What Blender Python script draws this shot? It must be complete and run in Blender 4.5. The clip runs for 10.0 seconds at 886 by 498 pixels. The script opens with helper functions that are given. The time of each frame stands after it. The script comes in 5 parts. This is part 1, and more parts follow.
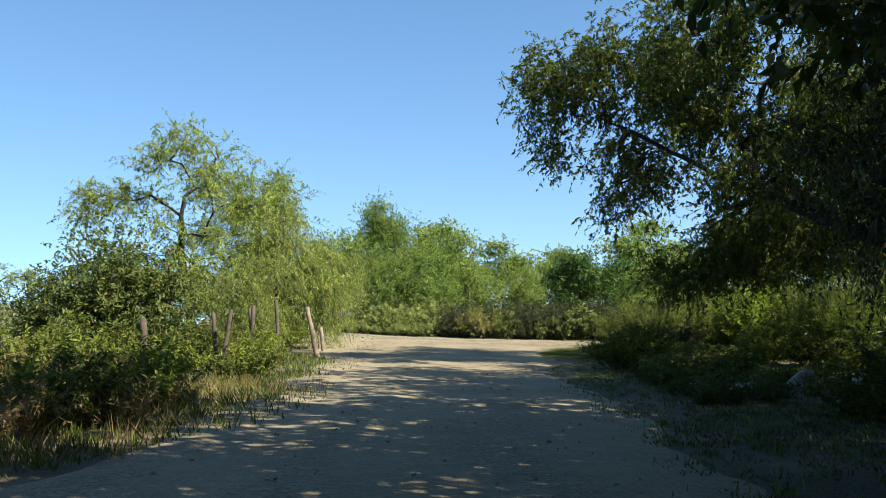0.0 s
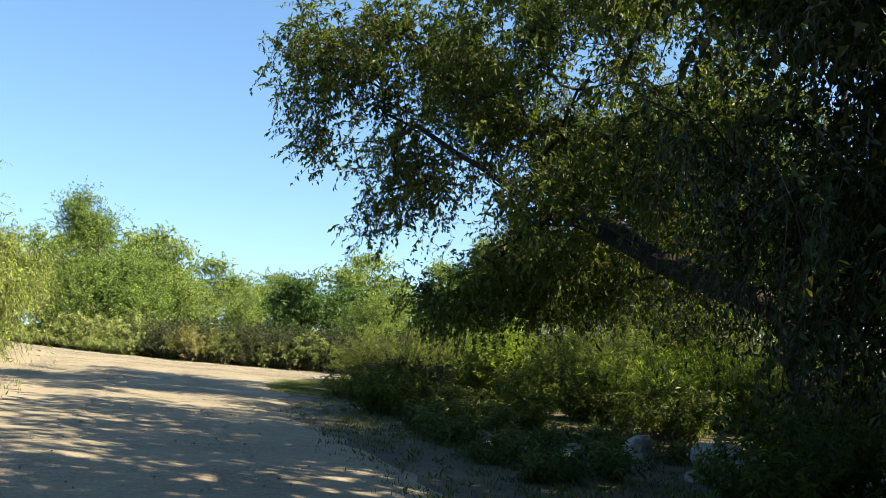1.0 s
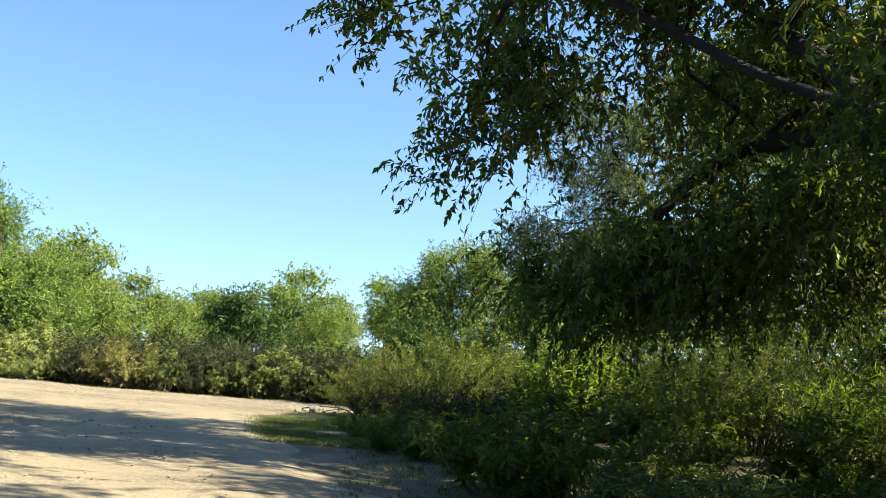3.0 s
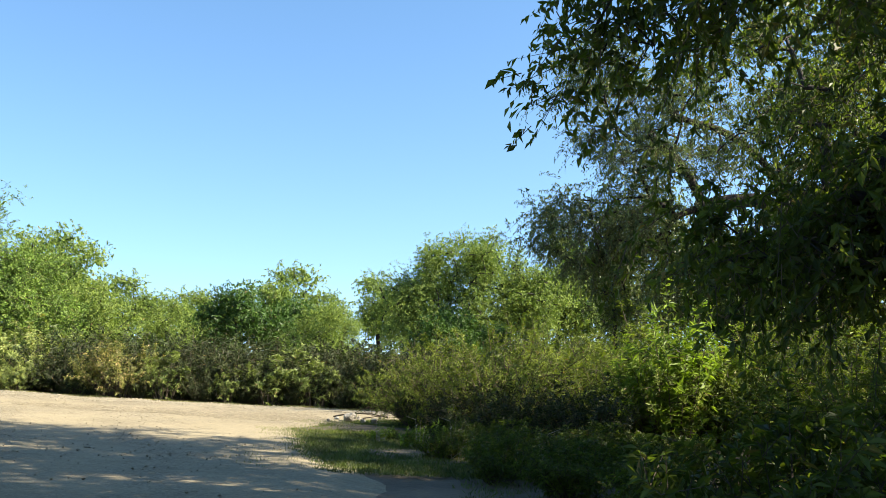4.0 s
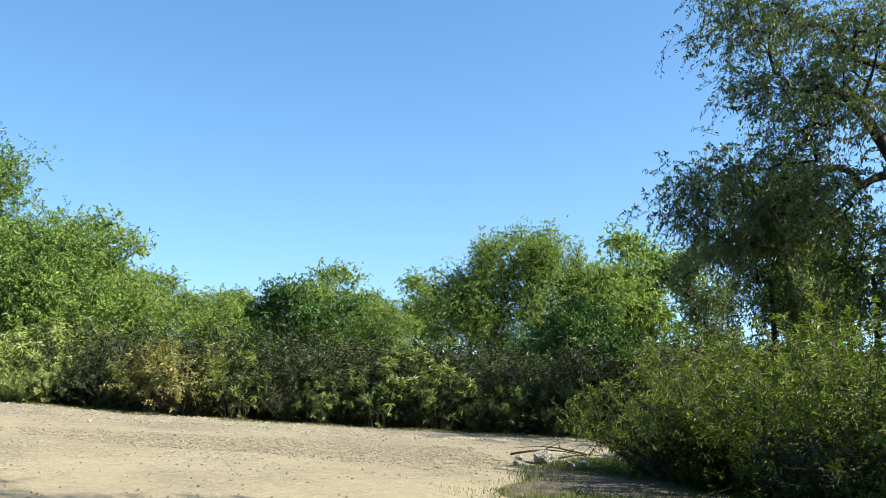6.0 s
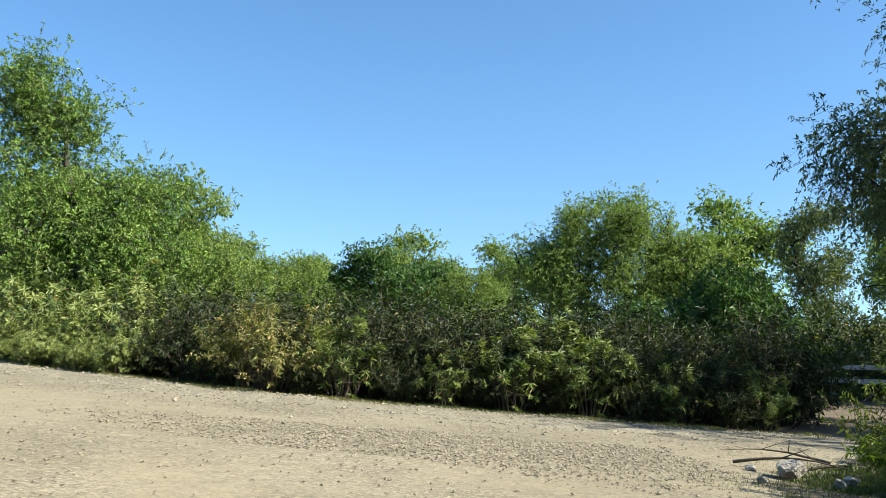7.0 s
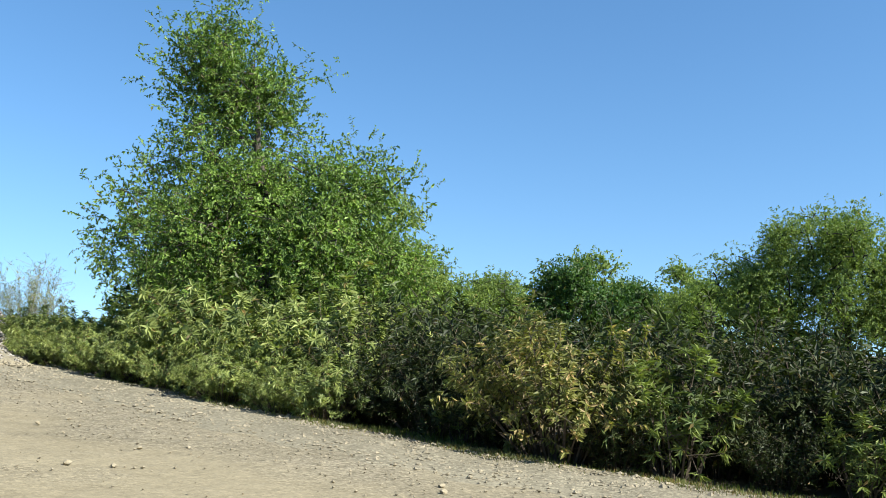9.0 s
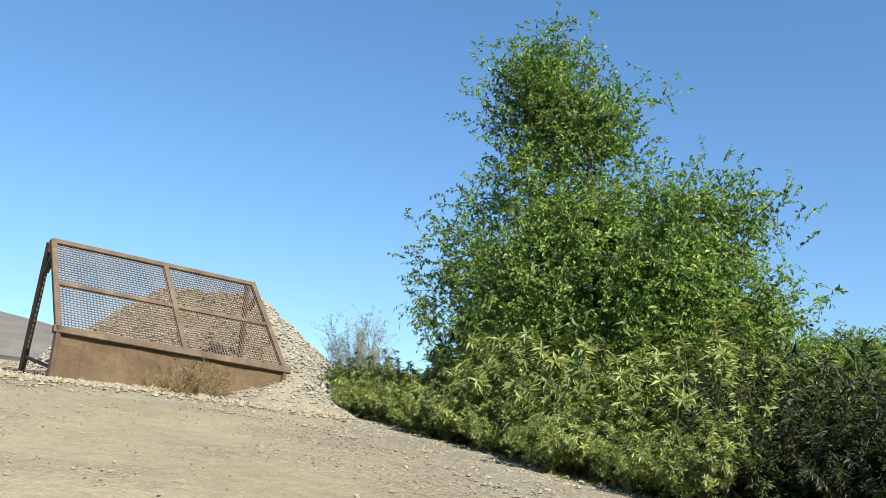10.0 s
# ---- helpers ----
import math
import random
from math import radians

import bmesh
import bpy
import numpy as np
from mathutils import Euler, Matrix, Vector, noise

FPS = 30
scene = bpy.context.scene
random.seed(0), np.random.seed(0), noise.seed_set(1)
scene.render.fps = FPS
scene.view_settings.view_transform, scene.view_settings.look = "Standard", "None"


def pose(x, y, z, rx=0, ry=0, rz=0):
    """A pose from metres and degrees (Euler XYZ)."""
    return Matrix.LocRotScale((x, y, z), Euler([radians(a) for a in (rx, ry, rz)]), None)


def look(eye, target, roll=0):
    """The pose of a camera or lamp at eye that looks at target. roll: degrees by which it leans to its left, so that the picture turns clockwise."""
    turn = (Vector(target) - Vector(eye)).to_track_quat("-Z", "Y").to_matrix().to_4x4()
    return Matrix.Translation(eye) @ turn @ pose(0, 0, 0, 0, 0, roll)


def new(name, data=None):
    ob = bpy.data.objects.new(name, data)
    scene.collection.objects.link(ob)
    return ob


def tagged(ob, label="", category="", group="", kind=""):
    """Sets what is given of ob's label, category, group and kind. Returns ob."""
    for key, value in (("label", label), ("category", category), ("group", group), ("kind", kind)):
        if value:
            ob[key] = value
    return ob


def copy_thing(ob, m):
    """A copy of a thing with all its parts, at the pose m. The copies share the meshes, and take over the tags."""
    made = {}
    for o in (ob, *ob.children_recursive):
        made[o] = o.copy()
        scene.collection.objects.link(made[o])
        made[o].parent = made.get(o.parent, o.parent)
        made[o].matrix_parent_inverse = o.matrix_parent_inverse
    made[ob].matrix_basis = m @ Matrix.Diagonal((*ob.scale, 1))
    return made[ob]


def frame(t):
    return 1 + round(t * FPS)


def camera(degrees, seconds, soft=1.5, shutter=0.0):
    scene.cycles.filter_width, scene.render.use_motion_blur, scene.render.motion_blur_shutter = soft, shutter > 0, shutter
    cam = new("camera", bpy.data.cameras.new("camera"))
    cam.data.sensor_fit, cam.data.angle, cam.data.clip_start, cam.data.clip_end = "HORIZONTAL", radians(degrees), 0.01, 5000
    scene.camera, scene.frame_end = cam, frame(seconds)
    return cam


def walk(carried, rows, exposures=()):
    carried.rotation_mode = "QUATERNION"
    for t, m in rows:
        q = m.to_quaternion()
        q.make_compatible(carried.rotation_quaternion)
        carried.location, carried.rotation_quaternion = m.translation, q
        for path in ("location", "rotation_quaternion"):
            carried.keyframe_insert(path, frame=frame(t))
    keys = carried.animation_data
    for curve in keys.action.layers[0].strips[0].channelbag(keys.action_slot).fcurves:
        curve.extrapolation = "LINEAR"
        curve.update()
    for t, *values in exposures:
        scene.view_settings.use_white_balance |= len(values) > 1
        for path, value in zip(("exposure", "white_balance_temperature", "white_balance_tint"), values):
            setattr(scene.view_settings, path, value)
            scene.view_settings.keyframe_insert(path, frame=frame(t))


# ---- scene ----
cam = camera(53.4, 10.0, 0.7)
PATH = [
    (0, (2.018, -5.091, 1.506), (1.39, -3.198, 1.649), -3.5),
    (0.5, (1.066, -2.558, 1.473), (0.75, -0.589, 1.622), -3.8),
    (1, (0.109, 0.16, 1.414), (0.103, 2.15, 1.607), 1.0),
    (1.5, (-0.7, 2.762, 1.373), (-0.575, 4.741, 1.63), 0.1),
    (2, (-1.575, 5.549, 1.299), (-1.473, 7.537, 1.493), -3.2),
    (2.2, (-1.903, 6.567, 1.25), (-1.778, 8.553, 1.453), -2.4),
    (3.3, (-3.602, 11.724, 1.223), (-3.45, 13.703, 1.467), 1.1),
    (3.5, (-3.9, 12.635, 1.22), (-3.747, 14.614, 1.463), 1.1),
    (4, (-4.659, 14.944, 1.189), (-4.472, 16.922, 1.421), -0.7),
    (4.5, (-5.383, 17.169, 1.216), (-5.224, 19.149, 1.449), -1.2),
    (5, (-6.139, 19.454, 1.192), (-6.01, 21.435, 1.433), -1.7),
    (5.2, (-6.428, 20.3, 1.167), (-6.313, 22.281, 1.418), -1.3),
    (6.3, (-7.899, 25.218, 1.277), (-7.787, 27.202, 1.506), -0.3),
    (6.5, (-8.191, 25.99, 1.267), (-8.1, 27.975, 1.492), -0.4),
    (7, (-8.93, 28.102, 1.254), (-8.983, 30.094, 1.418), 0.4),
    (7.5, (-9.63, 29.871, 1.254), (-9.753, 31.862, 1.404), -0.3),
    (8, (-10.461, 31.665, 1.244), (-10.654, 33.65, 1.394), 1.0),
    (8.5, (-11.257, 33.204, 1.258), (-11.527, 35.18, 1.409), 0.4),
    (9, (-12.139, 34.85, 1.306), (-12.57, 36.791, 1.515), 1.7),
    (9.5, (-12.93, 36.103, 1.275), (-13.656, 37.935, 1.616), 0.9),
    (10, (-14.011, 37.509, 1.233), (-15.076, 39.172, 1.546), 3.4),
]
EXPOSURES = [(0.0, 1.25, 7050, 11), (1.0, 1.63, 7450, 14), (2.2, 1.8, 7500, 14), (3.5, 1.7, 7300, 12), (4.5, 1.62, 7150, 11), (5.0, 1.47, 6700, 10), (6.5, 1.34, 6550, 9), (7.5, 1.13, 6400, 8), (9.0, 1.07, 6380, 8), (10.0, 1.02, 6500, 10)]
walk(cam, [(t, look(e, g, r)) for t, e, g, r in PATH], EXPOSURES)

# ---- sky and sun ----
SUN_AZ, SUN_EL = 107.0, 40.0     # degrees clockwise from +y, and above the horizon
world = bpy.data.worlds.new("sky")
scene.world = world
world.use_nodes = True
wn = world.node_tree
sky = wn.nodes.new("ShaderNodeTexSky")
sky.sky_type, sky.sun_disc = "NISHITA", False
sky.sun_elevation, sky.sun_rotation = radians(SUN_EL), radians(SUN_AZ)
sky.altitude, sky.air_density, sky.dust_density, sky.ozone_density = 300, 1.0, 0.5, 3.0
# the lowest band of haze is thin here: look the sky up a little above the true direction
way = wn.nodes.new("ShaderNodeTexCoord")
lift = wn.nodes.new("ShaderNodeVectorMath")
lift.operation = "MULTIPLY_ADD"
lift.inputs[1].default_value, lift.inputs[2].default_value = (1, 1, 0.86), (0, 0, 0.11)
wn.links.new(way.outputs["Generated"], lift.inputs[0])
wn.links.new(lift.outputs[0], sky.inputs["Vector"])
hue = wn.nodes.new("ShaderNodeHueSaturation")
hue.inputs["Hue"].default_value, hue.inputs["Saturation"].default_value = 0.497, 1.16
wn.links.new(sky.outputs[0], hue.inputs["Color"])
wn.links.new(hue.outputs[0], wn.nodes["Background"].inputs[0])
wn.nodes["Background"].inputs[1].default_value = 0.099
sun_lamp = bpy.data.lights.new("sun", "SUN")
sun_lamp.energy, sun_lamp.angle, sun_lamp.color = 5.0, radians(0.55), (1.0, 0.95, 0.84)
sun = new("sun", sun_lamp)
_a, _e = radians(SUN_AZ), radians(SUN_EL)
sun.matrix_world = look((40 * math.sin(_a), 40 * math.cos(_a), 40 * math.tan(_e)), (0, 0, 0))


# ---- materials ----
def shader(name):
    m = bpy.data.materials.new(name)
    m.use_nodes = True
    nt = m.node_tree
    return m, nt, nt.nodes["Principled BSDF"]


def node(nt, kind, **inputs):
    n = nt.nodes.new("ShaderNode" + kind)
    for k, v in inputs.items():
        n.inputs[k.replace("_", " ")].default_value = v
    return n


def ramp(nt, fac, stops):
    r = nt.nodes.new("ShaderNodeValToRGB")
    while len(r.color_ramp.elements) < len(stops):
        r.color_ramp.elements.new(0.5)
    for el, (p, c) in zip(r.color_ramp.elements, stops):
        el.position, el.color = p, (*c, 1)
    nt.links.new(fac, r.inputs[0])
    return r.outputs[0]


def mix(nt, fac, a, b, mode="MIX"):
    n = nt.nodes.new("ShaderNodeMix")
    n.data_type, n.blend_type = "RGBA", mode
    for sock, v in ((n.inputs[0], fac), (n.inputs[6], a), (n.inputs[7], b)):
        if isinstance(v, (int, float)):
            sock.default_value = v
        elif isinstance(v, tuple):
            sock.default_value = (*v, 1)
        else:
            nt.links.new(v, sock)
    return n.outputs[2]


def noise_tex(nt, scale, detail=4.0, rough=0.6, coord="Object"):
    tc = nt.nodes.new("ShaderNodeTexCoord")
    n = node(nt, "TexNoise", Scale=scale, Detail=detail, Roughness=rough)
    nt.links.new(tc.outputs[coord], n.inputs["Vector"])
    return n.outputs["Fac"]


def bump(nt, b, height, strength, distance):
    n = node(nt, "Bump", Strength=strength, Distance=distance)
    nt.links.new(height, n.inputs["Height"])
    nt.links.new(n.outputs[0], b.inputs["Normal"])


def leaf_material(name, dark, light, dry=(0.2, 0.15, 0.06), dryness=0.04, through_light=0.3, gloss=0.45):
    """Thin leaves: each one its own shade, light passing through."""
    m, nt, b = shader(name)
    geo = nt.nodes.new("ShaderNodeNewGeometry")
    rnd = geo.outputs["Random Per Island"]
    mean = [(a + c) / 2 for a, c in zip(dark, light)]
    dark, light = [tuple(m_ + (c - m_) * 0.62 for m_, c in zip(mean, side)) for side in (dark, light)]
    col = ramp(nt, rnd, [(0.0, dark), (0.55, tuple((a + c) / 2 for a, c in zip(dark, light))), (1 - dryness - 0.02, light), (1 - dryness + 0.01, dry)])
    # Broad light and dark patches stand for lit clusters and shaded hollows.
    big = noise_tex(nt, 1.3, 3)
    col = mix(nt, 1.0, col, ramp(nt, big, [(0.36, (0.48, 0.54, 0.5)), (0.62, (1.22, 1.16, 1.02))]), "MULTIPLY")
    nt.links.new(col, b.inputs["Base Color"])
    b.inputs["Roughness"].default_value = gloss
    b.inputs["Specular IOR Level"].default_value = 0.32
    tr = nt.nodes.new("ShaderNodeBsdfTranslucent")
    nt.links.new(mix(nt, 1.0, col, (1.35, 1.5, 0.6), "MULTIPLY"), tr.inputs[0])
    ms = nt.nodes.new("ShaderNodeMixShader")
    ms.inputs[0].default_value = through_light
    nt.links.new(b.outputs[0], ms.inputs[1])
    nt.links.new(tr.outputs[0], ms.inputs[2])
    nt.links.new(ms.outputs[0], nt.nodes["Material Output"].inputs[0])
    return m


def rough_material(name, stops, scale, fine, bump_strength=0.5, bump_distance=0.02, roughness=0.9, per_island=0.0, metal=0.0):
    """Two scales of noise in colour, fine relief."""
    m, nt, b = shader(name)
    col = ramp(nt, noise_tex(nt, scale, 5), stops)
    f = noise_tex(nt, fine, 3, 0.7)
    col = mix(nt, 0.5, col, ramp(nt, f, [(0.3, (0.55, 0.55, 0.55)), (0.75, (1.3, 1.3, 1.3))]), "MULTIPLY")
    if per_island:
        geo = nt.nodes.new("ShaderNodeNewGeometry")
        col = mix(nt, per_island, col, ramp(nt, geo.outputs["Random Per Island"], [(0, (0.5, 0.49, 0.47)), (0.5, (0.95, 0.93, 0.9)), (1, (1.7, 1.65, 1.6))]), "MULTIPLY")
    nt.links.new(col, b.inputs["Base Color"])
    b.inputs["Roughness"].default_value, b.inputs["Metallic"].default_value = roughness, metal
    bump(nt, b, f, bump_strength, bump_distance)
    return m


LEAF_A = leaf_material("leaf_broad_dark", (0.034, 0.05, 0.012), (0.146, 0.194, 0.04), dryness=0.03, through_light=0.5, gloss=0.47)
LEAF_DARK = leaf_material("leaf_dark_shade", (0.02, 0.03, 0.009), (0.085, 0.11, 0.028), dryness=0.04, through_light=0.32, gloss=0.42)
# Hedge leaf colour with the shade of the hedge already in it.
LEAF_HEDGE_SHADED = leaf_material("leaf_shaded_hedge", (0.009, 0.017, 0.005), (0.064, 0.090, 0.023), dryness=0.02, through_light=0.22, gloss=0.55)
LEAF_MIDHEDGE = leaf_material("leaf_mid_hedge", (0.015, 0.029, 0.008), (0.095, 0.131, 0.033), dryness=0.02, through_light=0.25, gloss=0.5)
LEAF_SPROUT = leaf_material("leaf_bright_sprout", (0.076, 0.114, 0.029), (0.304, 0.372, 0.122), dryness=0.03, through_light=0.25, gloss=0.5)
LEAF_LIME = leaf_material("leaf_lime", (0.090, 0.155, 0.020), (0.285, 0.390, 0.065), dryness=0.02, through_light=0.4, gloss=0.5)
LEAF_WISP = leaf_material("leaf_grey_wisp", (0.205, 0.228, 0.144), (0.365, 0.388, 0.274), dryness=0.1, gloss=0.6, through_light=0.5)
LEAF_C = leaf_material("leaf_grey_green", (0.075, 0.105, 0.045), (0.16, 0.20, 0.085), dryness=0.02, through_light=0.35, gloss=0.4)
LEAF_LT = leaf_material("leaf_fresh", (0.057, 0.115, 0.017), (0.252, 0.382, 0.088), dryness=0.012, gloss=0.5)
LEAF_SHRUB = leaf_material("leaf_shrub", (0.027, 0.047, 0.011), (0.152, 0.201, 0.053), dryness=0.025, gloss=0.52)
LEAF_PALE = leaf_material("leaf_pale_lance", (0.115, 0.160, 0.046), (0.385, 0.440, 0.165), dryness=0.03, gloss=0.5)
LEAF_BROWN = leaf_material("leaf_brownish", (0.115, 0.130, 0.038), (0.310, 0.320, 0.110), dryness=0.17, dry=(0.400, 0.310, 0.165), gloss=0.55)
LEAF_YELLOW = leaf_material("leaf_yellow_green", (0.066, 0.103, 0.016), (0.225, 0.280, 0.046), dryness=0.03, gloss=0.6)
LEAF_MESQ = leaf_material("leaf_feathery", (0.144, 0.205, 0.046), (0.319, 0.395, 0.106), dryness=0.05, through_light=0.4)
LEAF_FAR = leaf_material("leaf_far", (0.106, 0.167, 0.038), (0.258, 0.342, 0.084), dryness=0.01, gloss=0.6)
LEAF_FARDARK = leaf_material("leaf_far_dark", (0.034, 0.084, 0.018), (0.084, 0.160, 0.034), dryness=0.01)
GRASS_GREEN = leaf_material("grass_green", (0.052, 0.082, 0.015), (0.15, 0.195, 0.045), dryness=0.07, dry=(0.19, 0.165, 0.07))
GRASS_PALE = leaf_material("grass_pale", (0.095, 0.115, 0.040), (0.215, 0.230, 0.095), dryness=0.25)
GRASS_DRY = leaf_material("grass_dry", (0.122, 0.091, 0.042), (0.258, 0.205, 0.106), dryness=0.1)
STRAW = rough_material("straw_stem", [(0.3, (0.198, 0.137, 0.068)), (0.7, (0.319, 0.236, 0.129))], 2.0, 20.0, 0.2, 0.01)
BARK = rough_material("bark", [(0.3, (0.011, 0.009, 0.007)), (0.7, (0.034, 0.027, 0.021))], 3.0, 25.0, 0.9, 0.03)
TWIG = rough_material("twig", [(0.3, (0.046, 0.034, 0.023)), (0.7, (0.106, 0.084, 0.057))], 2.0, 20.0, 0.3, 0.01)
PALE_STEM = rough_material("pale_stem", [(0.3, (0.228, 0.220, 0.167)), (0.7, (0.342, 0.334, 0.266))], 4.0, 30.0, 0.2, 0.01)
# Darker brown wood, for most posts and one trunk.
POST_DARK = rough_material("dark_wood", [(0.3, (0.046, 0.038, 0.030)), (0.7, (0.114, 0.095, 0.072))], 6.0, 40.0, 0.7, 0.01)
POST = rough_material("weathered_post", [(0.3, (0.122, 0.099, 0.072)), (0.7, (0.289, 0.243, 0.182))], 6.0, 40.0, 0.7, 0.01)
def dirt_material(name, sand, gravel, grain, bump_distance):
    """Dusty ground: smooth sandy wheel lanes and grey stony strips between them (the mesh's gravel value), with drifts, faint streaks and small grains."""
    m, nt, b = shader(name)
    tc = nt.nodes.new("ShaderNodeTexCoord")
    at = nt.nodes.new("ShaderNodeAttribute")
    at.attribute_name = "gravel"
    patch = nt.nodes.new("ShaderNodeMath")
    patch.operation = "MULTIPLY_ADD"
    nt.links.new(noise_tex(nt, 1.1, 5, 0.7), patch.inputs[0])
    patch.inputs[1].default_value = 0.9
    nt.links.new(at.outputs["Fac"], patch.inputs[2])
    stony = nt.nodes.new("ShaderNodeMapRange")
    nt.links.new(patch.outputs[0], stony.inputs[0])
    stony.inputs[1].default_value, stony.inputs[2].default_value = 0.55, 1.2
    stony = stony.outputs[0]
    drift = noise_tex(nt, 0.35, 5)
    col = mix(nt, stony, ramp(nt, drift, [(0.3, sand[0]), (0.7, sand[1])]), ramp(nt, drift, [(0.3, gravel[0]), (0.7, gravel[1])]))
    mid = noise_tex(nt, 3.5, 5, 0.7)
    col = mix(nt, 0.6, col, ramp(nt, mid, [(0.3, (0.8, 0.79, 0.77)), (0.7, (1.16, 1.16, 1.15))]), "MULTIPLY")
    grains = []
    for size in (grain, grain * 2.7):
        vo = nt.nodes.new("ShaderNodeTexVoronoi")
        vo.inputs["Scale"].default_value = size
        nt.links.new(tc.outputs["Object"], vo.inputs["Vector"])
        sep = nt.nodes.new("ShaderNodeSeparateColor")
        nt.links.new(vo.outputs["Color"], sep.inputs[0])
        grains.append(sep)
        speck = ramp(nt, sep.outputs[0], [(0.0, (0.5, 0.49, 0.47)), (0.3, (0.86, 0.86, 0.85)), (0.8, (1.06, 1.05, 1.04)), (1.0, (1.5, 1.48, 1.46))])
        amount = nt.nodes.new("ShaderNodeMapRange")
        nt.links.new(stony, amount.inputs[0])
        amount.inputs[3].default_value, amount.inputs[4].default_value = 0.28, 0.85
        col = mix(nt, amount.outputs[0], col, speck, "MULTIPLY")
    nt.links.new(col, b.inputs["Base Color"])
    b.inputs["Roughness"].default_value = 0.95
    b.inputs["Specular IOR Level"].default_value = 0.2
    rise = nt.nodes.new("ShaderNodeMath")
    rise.operation = "MULTIPLY"
    nt.links.new(grains[0].outputs[1], rise.inputs[0])
    nt.links.new(stony, rise.inputs[1])
    height = nt.nodes.new("ShaderNodeMath")
    height.operation = "MULTIPLY_ADD"
    nt.links.new(mid, height.inputs[0])
    height.inputs[1].default_value = 1.2
    nt.links.new(rise.outputs[0], height.inputs[2])
    bump(nt, b, height.outputs[0], 0.8, bump_distance)
    return m


DIRT = dirt_material("road_dust", ((0.226, 0.194, 0.127), (0.280, 0.242, 0.160)), ((0.198, 0.174, 0.122), (0.262, 0.231, 0.164)), 26.0, 0.026)
GRAVEL = dirt_material("gravel_bed", ((0.205, 0.184, 0.130), (0.268, 0.242, 0.175)), ((0.190, 0.171, 0.122), (0.266, 0.241, 0.176)), 22.0, 0.02)
PLATE = rough_material("dusty_plate", [(0.3, (0.190, 0.125, 0.068)), (0.6, (0.266, 0.186, 0.106)), (0.75, (0.312, 0.228, 0.144))], 1.6, 14.0, 0.4, 0.006, 0.75)
SOIL = rough_material("soil", [(0.3, (0.053, 0.043, 0.024)), (0.5, (0.091, 0.071, 0.041)), (0.7, (0.167, 0.129, 0.076))], 0.4, 9.0, 0.8, 0.04)
STONE = rough_material("stone", [(0.3, (0.200, 0.175, 0.120)), (0.7, (0.300, 0.262, 0.185))], 3.0, 30.0, 0.5, 0.01, per_island=0.35)
HEAP_STONE = rough_material("heap_stone", [(0.3, (0.205, 0.190, 0.163)), (0.7, (0.319, 0.300, 0.262))], 3.0, 30.0, 0.5, 0.01, per_island=0.45)
SPOIL = rough_material("grey_spoil", [(0.3, (0.105, 0.098, 0.082)), (0.7, (0.165, 0.152, 0.125))], 0.5, 6.0, 0.6, 0.05)
BOULDER = rough_material("pale_boulder", [(0.3, (0.20, 0.185, 0.15)), (0.5, (0.33, 0.31, 0.255)), (0.7, (0.45, 0.43, 0.37))], 3.0, 22.0, 1.0, 0.05)
PALE_BOARD = rough_material("pale_board", [(0.3, (0.36, 0.35, 0.32)), (0.7, (0.56, 0.55, 0.51))], 2.5, 30.0, 0.4, 0.006, 0.8)
RUST = rough_material("dusty_rust", [(0.3, (0.076, 0.052, 0.033)), (0.55, (0.125, 0.087, 0.055)), (0.75, (0.182, 0.137, 0.090))], 2.2, 30.0, 0.5, 0.008, 0.8, metal=0.1)


# ---- mesh helpers ----
def quick_mesh(name, v, faces, smooth=False):
    """A mesh from vertex and face arrays; faces: rows of 3 or 4 indices, one array a size."""
    me = bpy.data.meshes.new(name)
    v = np.asarray(v, np.float32).reshape(-1, 3)
    faces = [np.asarray(f, np.int32) for f in faces if len(f)]
    idx = np.concatenate([f.ravel() for f in faces])
    sizes = np.concatenate([np.full(len(f), f.shape[1], np.int32) for f in faces])
    me.vertices.add(len(v))
    me.vertices.foreach_set("co", v.ravel())
    me.loops.add(len(idx))
    me.loops.foreach_set("vertex_index", idx)
    me.polygons.add(len(sizes))
    me.polygons.foreach_set("loop_start", np.concatenate([[0], np.cumsum(sizes)[:-1]]).astype(np.int32))
    me.polygons.foreach_set("use_smooth", np.full(len(sizes), smooth))
    me.update(calc_edges=True)
    return me


def unit(a):
    return a / np.maximum(np.linalg.norm(a, axis=-1, keepdims=True), 1e-9)


def tubes(p0, p1, r0, r1, sides):
    """Tapered tubes, one a row."""
    p0, p1 = np.atleast_2d(p0), np.atleast_2d(p1)
    d = unit(p1 - p0)
    ref = np.where(np.abs(d[:, 2:3]) > 0.9, [[1.0, 0, 0]], [[0, 0, 1.0]])
    a = unit(np.cross(d, ref))
    b = np.cross(d, a)
    ang = np.arange(sides) * 2 * np.pi / sides
    ring = np.cos(ang)[None, :, None] * a[:, None] + np.sin(ang)[None, :, None] * b[:, None]
    v = np.stack([p0[:, None] + ring * np.reshape(r0, (-1, 1, 1)), p1[:, None] + ring * np.reshape(r1, (-1, 1, 1))], 1)
    i = np.arange(sides)
    j = (i + 1) % sides
    q = np.stack([i, j, j + sides, i + sides], -1)
    f = q[None] + (np.arange(len(p0)) * 2 * sides)[:, None, None]
    return v.reshape(-1, 3), f.reshape(-1, 4)


